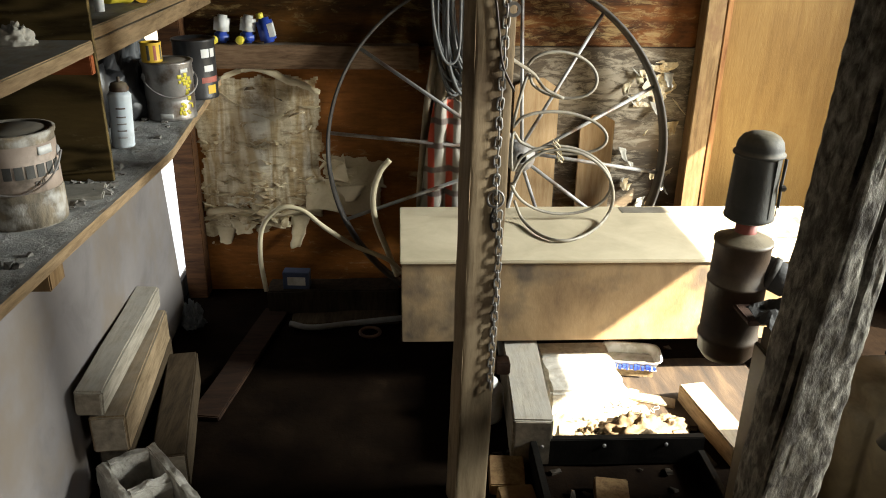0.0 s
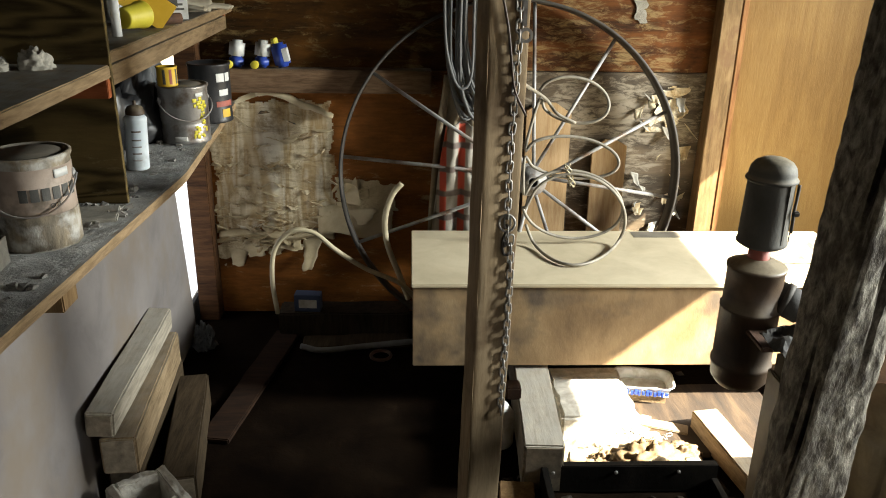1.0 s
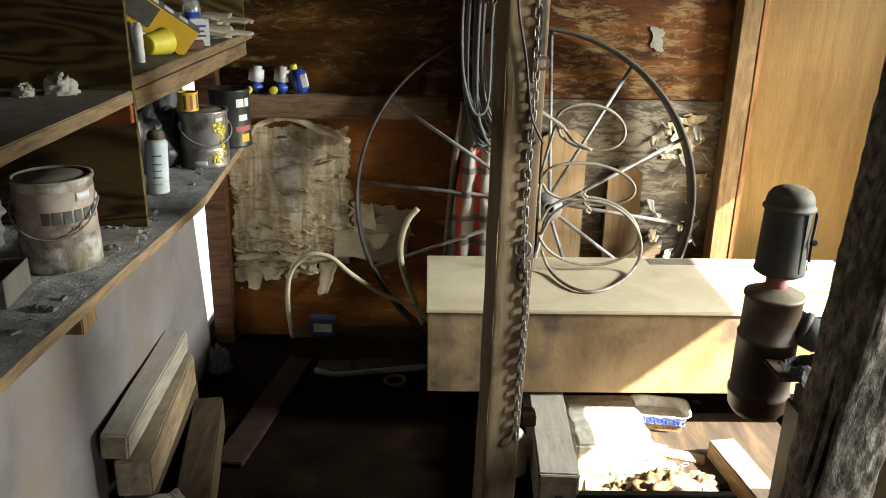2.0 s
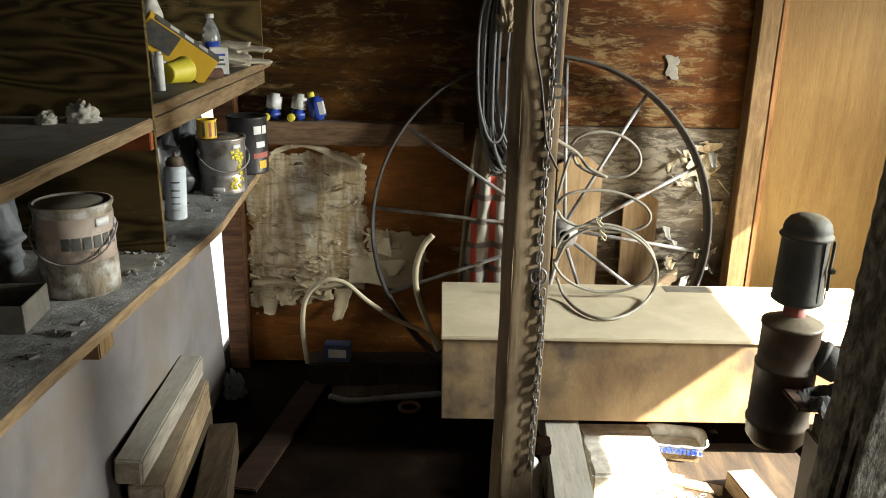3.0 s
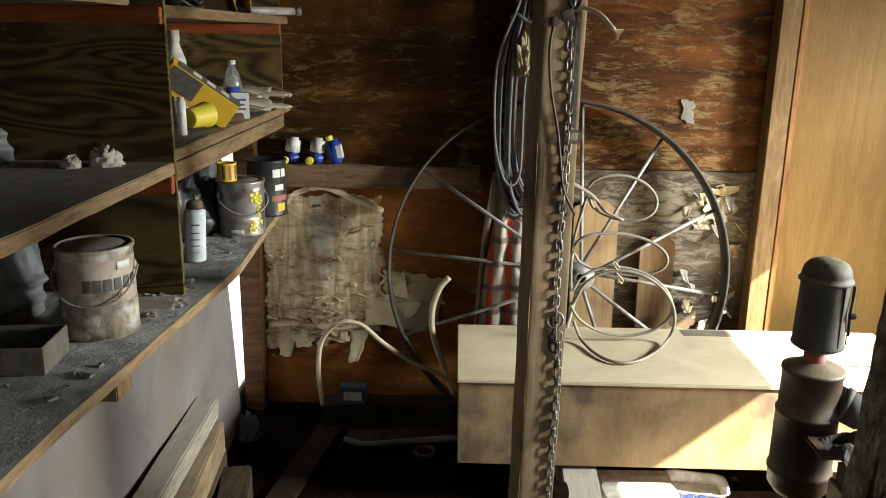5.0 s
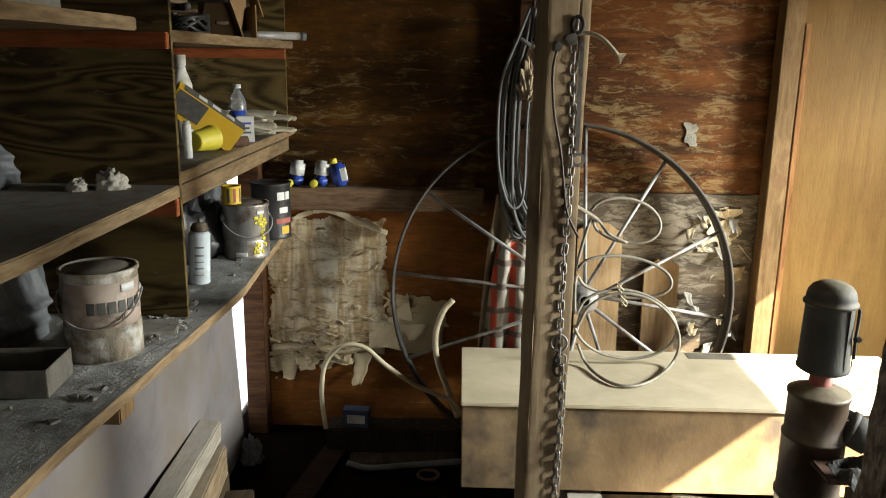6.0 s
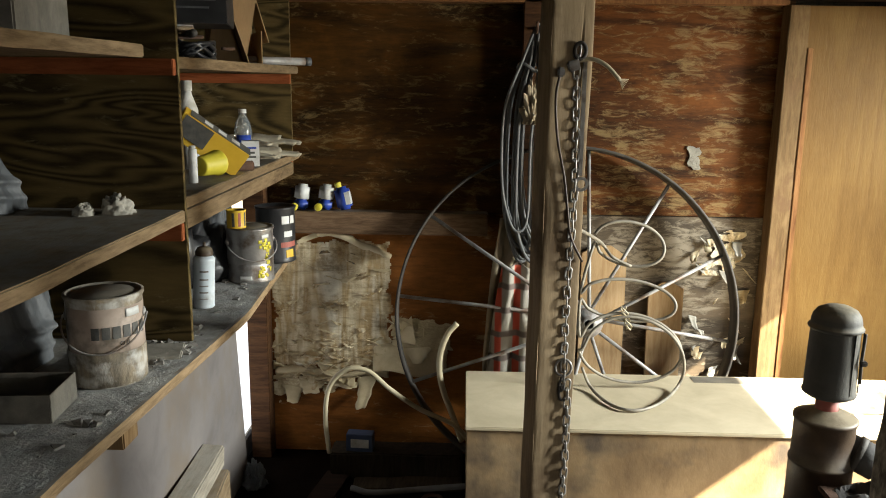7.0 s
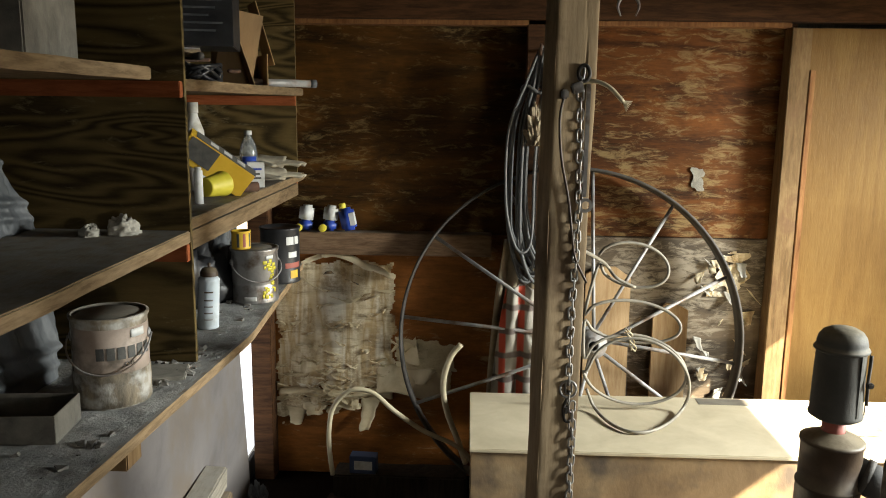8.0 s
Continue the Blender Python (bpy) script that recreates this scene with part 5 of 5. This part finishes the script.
part("flap", sheet(lambda u, v: Vector((-0.35 + 0.12 * u * (1 - v) + 0.09 * v, 3.441 - 0.09 * u * (1 - v), 0.6 + 0.12 * v)), 10, 10, -0.001), M_FLAP, paper, "triangular torn corner standing out", True)
part("flap", sheet(lambda u, v: Vector((-0.93 + 0.56 * u, 3.441 - 0.035 * math.sin(math.pi * min(1, v * 1.2)) * (0.7 + 0.3 * math.sin(u * 11)), 0.445 - 0.05 * v + 0.012 * math.sin(u * 9) - 0.02 * v * abs(noise.noise(Vector((u * 14, 0, 4)))))), 60, 8, -0.001), M_FLAP, paper, "long curled torn edge", True)
for k in range(5):
    part("flap", flap(rng.uniform(-0.36, -0.1), rng.uniform(0.56, 0.72), rng.uniform(0.04, 0.1), rng.uniform(0.03, 0.07), rng.uniform(0, 360), rng.uniform(0.7, 2.0), k + 300), M_FLAP, paper, "", True)
roll = tube(smooth_path([(-0.7, 3.42, 1.13), (-0.6, 3.41, 1.12), (-0.5, 3.41, 1.075), (-0.41, 3.41, 1.045), (-0.36, 3.42, 1.02)], 6), 0.02, 12, r_end=0.011)
part("rolled_edge", shake(roll, 0.008, 25), M_FLAP, paper, "paper edge rolled over on itself", True)
for k in range(24):
    x, z = rng.uniform(1.08, 1.33), rng.uniform(0.45, 1.18)
    part("flap", flap(x, z, rng.uniform(0.02, 0.06), rng.uniform(0.03, 0.1), rng.uniform(-40, 40), rng.uniform(0.6, 2.0), k + 90), rng.choice((M_PAPER, M_FLAP, M_RAG)), side_paper, "", True)
solo("paper_flake", ragged(1.0, 1.08, 1.45, 1.57, 17.0, 0.035, 0.3), M_RAG, "pale torn flake stuck on the plywood", "paper")

# ---- air cleaner and machine ----
AX, AY = 1.02, 1.85
ac = thing("air_cleaner", (AX, AY, 0.53), "dusty engine air cleaner with domed pre-cleaner", "air cleaner")
am = Matrix.Translation((AX, AY, 0))
part("dome", lathe([(0.066, 1.183), (0.071, 1.186), (0.072, 1.19), (0.07, 1.194), (0.065, 1.196), (0.065, 1.208), (0.061, 1.224), (0.051, 1.238), (0.034, 1.247), (0.015, 1.25), (0, 1.2505)], 40, am), M_CLEANER, ac, "domed dusty cap", True)
part("bowl", lathe([(0.064, 1.185), (0.066, 1.1), (0.068, 1.01), (0.071, 1.004), (0.07, 0.999), (0.056, 0.99), (0, 0.99)], 40, am), M_CLEANER, ac, "", True)
for a in (-66, -28):
    part("strap", wrap(AX, AY, 0.069, a, a + 7, 1.01, 1.184, 0.003, 3), M_CLEANER, ac)
part("clip", tube(smooth_path([Vector((AX + 0.074 * math.cos(radians(a)), AY + 0.074 * math.sin(radians(a)), h)) for a, h in ((-26, 1.18), (-30, 1.15), (-40, 1.11), (-36, 1.08), (-30, 1.04))], 5), 0.0045, 8), M_DARKSTEEL, ac, "dark wire clamp", True)
part("latch", block(AX + 0.05, AX + 0.068, AY - 0.062, AY - 0.046, 1.095, 1.11, 0.003), M_DARKSTEEL, ac)
part("neck", lathe([(0.031, 0.935), (0.031, 0.992), (0, 0.992)], 24, am), M_REDPIPE, ac, "red painted neck", True)
part("canister", lathe([(0.032, 0.952), (0.078, 0.93), (0.085, 0.927), (0.085, 0.918), (0.081, 0.916), (0.082, 0.8), (0.087, 0.798), (0.087, 0.79), (0.085, 0.788), (0.086, 0.62), (0.09, 0.616), (0.09, 0.604), (0.087, 0.6), (0.084, 0.56), (0.066, 0.535), (0, 0.53)], 44, am), M_CANISTER, ac, "brown rusted canister", True)
part("outlet", tube(smooth_path([(1.07, 1.84, 0.84), (1.13, 1.81, 0.82), (1.2, 1.76, 0.78), (1.3, 1.7, 0.74)], 5), 0.042, 18), M_CANISTER, ac, "curved outlet pipe", True)
part("rubber_sleeve", tube([(1.085, 1.832, 0.836), (1.15, 1.798, 0.81)], 0.049, 18), M_RUBBER, ac, "black rubber sleeve", True)
part("clamp", tube([(1.1, 1.826, 0.832), (1.115, 1.817, 0.826)], 0.052, 18), M_DARKSTEEL, ac, "hose clamp", True)

machine = thing("engine_housing", (1.5, 1.5, 0), "dull tan engine housing with rounded corners", "machine")
part("housing", block(1.02, 1.14, 1.5, 1.68, 0.0, 0.79, 0.04), M_HOOD, machine, "", True)
part("side_panel", block(1.006, 1.019, 1.53, 1.65, 0.12, 0.7, 0.004), M_HOOD, machine)
part("bracket", block(0.985, 1.1, 1.66, 1.78, 0.74, 0.756, 0.003, m=pose(0, 0, 0)), M_RUST, machine, "steel mounting bracket")
part("base", block(0.9, 2.0, 0.9, 1.18, 0.0, 0.058, 0.01), M_RUST, machine)
part("rear_housing", block(1.3, 2.1, 1.5, 1.86, 0.0, 0.55, 0.05), M_HOOD, machine, "", True)
# unseen block added out of view to keep lamp light off the floor
part("side_tank", block(0.78, 1.02, -0.3, 0.88, 0.0, 0.7, 0.05), M_HOOD, machine, "", True)
part("cover", shake(sheet(lambda u, v: Vector((0.99 + 0.17 * u, 1.48 + 0.22 * v, 0.797 + 0.03 * noise.noise(Vector((u * 4, v * 4, 2))) - 0.12 * max(0, 0.15 - u))), 16, 12, 0.004), 0.008, 14), M_RUBBER, machine, "stiff black cover flap")
part("hose", tube(smooth_path([(1.25, 1.42, 0.8), (1.3, 1.38, 0.7), (1.34, 1.4, 0.6), (1.3, 1.43, 0.5)], 6), 0.02, 10), M_RUBBER, machine, "", True)
solo("grey_cloth", sheet(lambda u, v: Vector((1.5 + 0.3 * u, 2.72 + 0.3 * v, 0.572 + 0.012 * abs(noise.noise(Vector((u * 5, v * 4, 1)))))), 14, 14, 0.003), M_GRIME, "grey cloth lying on the chest lid", "cloth")
solo("lid_stain", sheet(lambda u, v: Vector((1.0 + (0.22 * u) + 0.03 * noise.noise(Vector((u * 4, v * 6, 7))), 3.03 + 0.07 * v, 0.5685)), 10, 6, 0.0008), M_GRIME, "dried grey paint smear on the chest lid", "stain")
rng = random.Random(9)

# red plank taken near black: the floor's shade is put into its colour
M_SHADED_PLANK = wood("shaded_red_plank", (0.008, 0.0035, 0.0015), (0.02, 0.0085, 0.0035), (0.034, 0.015, 0.006), "x", 7.0, 0.95, 0.3)

# ---- on the floor ----
cblk = thing("concrete_block", (-0.76, 1.66, 0.0), "broken hollow concrete block on the dirt floor", "concrete block")
bm = bmesh.new()
L, W2, H = 0.19, 0.095, 0.2
walls = [(-L, L, -W2, -W2 + 0.032), (-L, L, W2 - 0.032, W2), (-L, -L + 0.034, -W2 + 0.032, W2 - 0.032), (L - 0.034, L, -W2 + 0.032, W2 - 0.032), (-0.018, 0.018, -W2 + 0.032, W2 - 0.032)]
cm = pose(-0.752, 1.71, 0.0, 0, 0, -52)
for i, (a, b, c, d) in enumerate(walls):
    w = block(a, b, c, d, 0.0, H, 0.004)
    bmesh.ops.subdivide_edges(w, edges=w.edges[:], cuts=11, use_grid_fill=True)
    for v in w.verts:
        if v.co.z > H * 0.7:
            v.co.z -= 0.022 * abs(noise.noise(v.co * 14)) + 0.008 * abs(noise.noise(v.co * 40))
    shake(w, 0.004, 18)
    shake(w, 0.0025, 90, 3.0)
    bmesh.ops.transform(w, matrix=cm, verts=w.verts)
    part("wall" if i < 4 else "web", w, M_CONCRETE, cblk)

solo("concrete_slab", shake(block(0.58, 0.885, 2.3, 2.68, 0.0, 0.11, 0.012, 14, 0.012, 14), 0.006, 40), M_CONCRETE, "rough broken concrete slab by the chest", "slab")
# added pale sheet in the sun patch, a reflector for bounce light
solo("cardboard_sheet", shake(block(0.57, 1.08, 2.05, 2.3, 0.002, 0.007, 0.001, 8, 0.0), 0.003, 12), M_CARD, "pale sheet added on the dirt to bounce sunlight", "cardboard")
dish = thing("baking_dish", (0.985, 2.61, 0.0), "old enamel baking dish with blue pattern", "dish")
dm = pose(0.985, 2.62, 0.0, 0, 0, -10)
part("stand", block(-0.09, 0.09, -0.06, 0.06, 0.0, 0.045, 0.004, m=dm), M_TIMBER, dish, "wood offcut below the dish")


def dish_wall(u, v):
    a = 2 * math.pi * u
    c, s = math.cos(a), math.sin(a)
    q = (abs(c) ** 5 + abs(s) ** 5) ** (-1 / 5)
    k = (0.86, 1.0, 1.08)[round(v * 2)] if v < 1 else 1.08
    return dm @ Vector((0.115 * k * q * c, 0.08 * k * q * s, 0.046 + (0.0, 0.04, 0.046)[round(v * 2)]))


part("wall", sheet(dish_wall, 48, 2, 0.003), M_WHITE, dish, "white glazed wall", True)
part("base", block(-0.1, 0.1, -0.068, 0.068, 0.046, 0.05, 0.002, m=dm), M_WHITE, dish)
for k in range(12):
    u = -0.09 + 0.0155 * k
    part("pattern", block(u, u + (0.0145, 0.009, 0.013)[k % 3], -0.0885, -0.08, 0.056 + 0.004 * (k % 2), 0.082 - 0.003 * (k % 3), 0.002, m=dm), M_BLUE, dish)
solo("plank", block(-0.045, 0.06, -0.22, 0.2, 0.0, 0.085, 0.004, 10, 0.003, m=pose(1.185, 2.19, 0.0, 0, 0, 8)), M_TIMBER, "pale board offcut lying on the dirt", "board")
for i, (x, y, a, ln) in enumerate(((0.72, 2.1, 30, 0.2), (0.93, 2.2, -40, 0.16), (1.04, 2.1, 75, 0.18), (0.62, 2.14, 80, 0.14), (1.0, 2.38, -20, 0.2))):
    solo("offcut", block(-ln / 2, ln / 2, -0.03, 0.03, 0, 0.022, 0.003, 4, 0.002, m=pose(x, y, 0.0, 0, 0, a)), M_TIMBER, "small wood offcut on the dirt floor", "offcut", "offcuts on the floor")
for x, y, s, seed in ((0.87, 2.12, 0.115, 3.0), (1.02, 2.2, 0.06, 7.0), (0.72, 2.16, 0.05, 12.0)):
    solo("leather_scrap", crumple(x, y, 0.0, s * 1.2, s * 0.8, s * 0.9, seed, 0.3), M_LEATHER, "crumpled brown leather scrap on the floor", "scrap", "leather scraps", smooth=True)
sc = thing("floor_chain", (0.86, 2.17, 0.06), "short dark chain lying on scraps", "chain")
for k in range(11):
    ob = new("link", link_me)
    ob.parent = sc
    ob.matrix_basis = pose(-0.12 + 0.024 * k, 0.03 * math.sin(k * 0.6), 0.022 + 0.008 * math.cos(k * 0.5), (k % 2) * 80, 90, 12 * math.cos(k * 0.6))

sc.scale = (0.75, 0.75, 0.75)
sc.location.z += 0.045

fr = thing("iron_trough", (0.76, 1.85, 0.0), "black iron trough, shade in its colour, with bright bolt heads", "trough")
for b in ((0.455, 1.08, 2.0, 2.03, 0.0, 0.11), (0.455, 0.48, 1.5, 1.998, 0.0, 0.11), (1.055, 1.08, 1.74, 1.998, 0.0, 0.06), (0.455, 1.0, 1.5, 1.525, 0.0, 0.06)):
    part("rail", block(*b, 0.003), M_SHADED_IRON, fr)
for x in (0.5, 0.72, 0.94):
    part("bolt", lathe([(0.007, 0), (0.007, 0.004), (0.004, 0.006), (0, 0.006)], 8, pose(x, 1.9995, 0.085, 90, 0, 0)), M_TIN, fr)
for x, y, a, w, ln in ((0.37, 1.93, 85, 0.06, 0.16), (0.39, 1.8, 5, 0.05, 0.12), (0.7, 1.78, 80, 0.055, 0.2)):
    solo("wood_block", block(-ln / 2, ln / 2, -w, w, 0, 0.045, 0.004, 4, 0.002, m=pose(x, y, 0, 0, 0, a)), M_STUD, "short pale wood block on the floor", "block", "wood blocks")
solo("white_jug", lathe([(0, 0), (0.05, 0), (0.055, 0.01), (0.055, 0.13), (0.03, 0.17), (0.02, 0.18), (0, 0.18)], 24, Matrix.Translation((0.345, 2.3, 0.0))), M_WHITE, "white plastic jug by the post", "jug", smooth=True)

sl = solo("sleeper", block(-0.62, 0.0, 3.16, 3.3, 0.0, 0.13, 0.008, 20, 0.005, 6), M_SIDING, "dark timber sleeper along the wall base", "timber")
blue_box = thing("blue_carton", (-0.48, 3.21, 0.13), "small blue and white carton on a sleeper", "carton")
part("carton", block(-0.062, 0.062, -0.03, 0.03, 0, 0.085, 0.002, m=pose(-0.482, 3.205, 0.131, 0, 0, -4)), M_DUSTBLUE, blue_box)
part("panel", block(-0.04, 0.045, -0.0318, -0.0304, 0.02, 0.062, 0, m=pose(-0.482, 3.205, 0.131, 0, 0, -4)), M_WHITE, blue_box, "white panel")
solo("drain_ring", tube([Vector((-0.13 + 0.045 * math.cos(t), 2.96 + 0.045 * math.sin(t), 0.014)) for t in [2 * math.pi * i / 28 for i in range(28)]], 0.008, 8, True), M_RUST, "rusty iron ring lying on the floor", "ring", smooth=True)
for x, y, a, ln, m_plank in ((-0.25, 3.1, 4, 0.5, M_SHADED_TIMBER), (-0.66, 2.75, 80, 0.9, M_SHADED_PLANK)):
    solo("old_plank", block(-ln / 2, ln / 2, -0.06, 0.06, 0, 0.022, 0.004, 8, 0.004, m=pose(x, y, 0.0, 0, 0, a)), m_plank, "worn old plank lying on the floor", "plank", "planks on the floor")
solo("foil_scrap", crumple(-0.955, 3.08, 0.0, 0.05, 0.06, 0.1, 5.0, 0.35), M_SHEETING, "bluish crumpled plastic scrap by the wall gap", "scrap")
bms = []
for i in range(110):
    x, y = rng.uniform(0.32, 1.3), rng.uniform(1.5, 2.9)
    s = rng.uniform(0.004, 0.016)
    bms.append(block(-s * 1.6, s * 1.6, -s * 0.7, s * 0.7, 0, s * 0.7, 0, 0, s * 0.5, 50, m=pose(x, y, 0.0, rng.uniform(-20, 20), rng.uniform(-20, 20), rng.uniform(0, 360))))
solo("floor_litter", joined(*bms), M_SIDING, "wood chips and litter on the dirt floor", "litter", kind="stuff")

# pale litter with sun glare in its colour, brown board, on the sunlit floor
def dust(u, v):
    x, y = 0.56 + 0.44 * u, 2.04 + 0.42 * v
    edge = min(u, 1 - u, v, 1 - v)
    return Vector((x + 0.03 * noise.noise(Vector((v * 5, u * 2, 3))), y + 0.03 * noise.noise(Vector((u * 5, v * 2, 8))), 0.010 + 0.03 * min(edge * 4, 1) * (0.5 + noise.noise(Vector((x * 9, y * 9, 1))) + 0.4 * noise.noise(Vector((x * 30, y * 30, 5)))) - (0.02 if edge < 0.01 else 0)))


solo("plaster_dust", sheet(dust, 50, 46), M_GLARE_LITTER, "pale litter heaped on the dirt, sun glare in its colour", "dust", kind="stuff")
# brown board with the missing shade put into its colour
solo("floor_board", block(0.9, 1.5, 2.2, 2.7, 0.003, 0.012, 0.003, 12, 0.003, 9), M_SHADED_BOARD, "rotten brown board lying under the chest, darkened to stand for shade", "board")
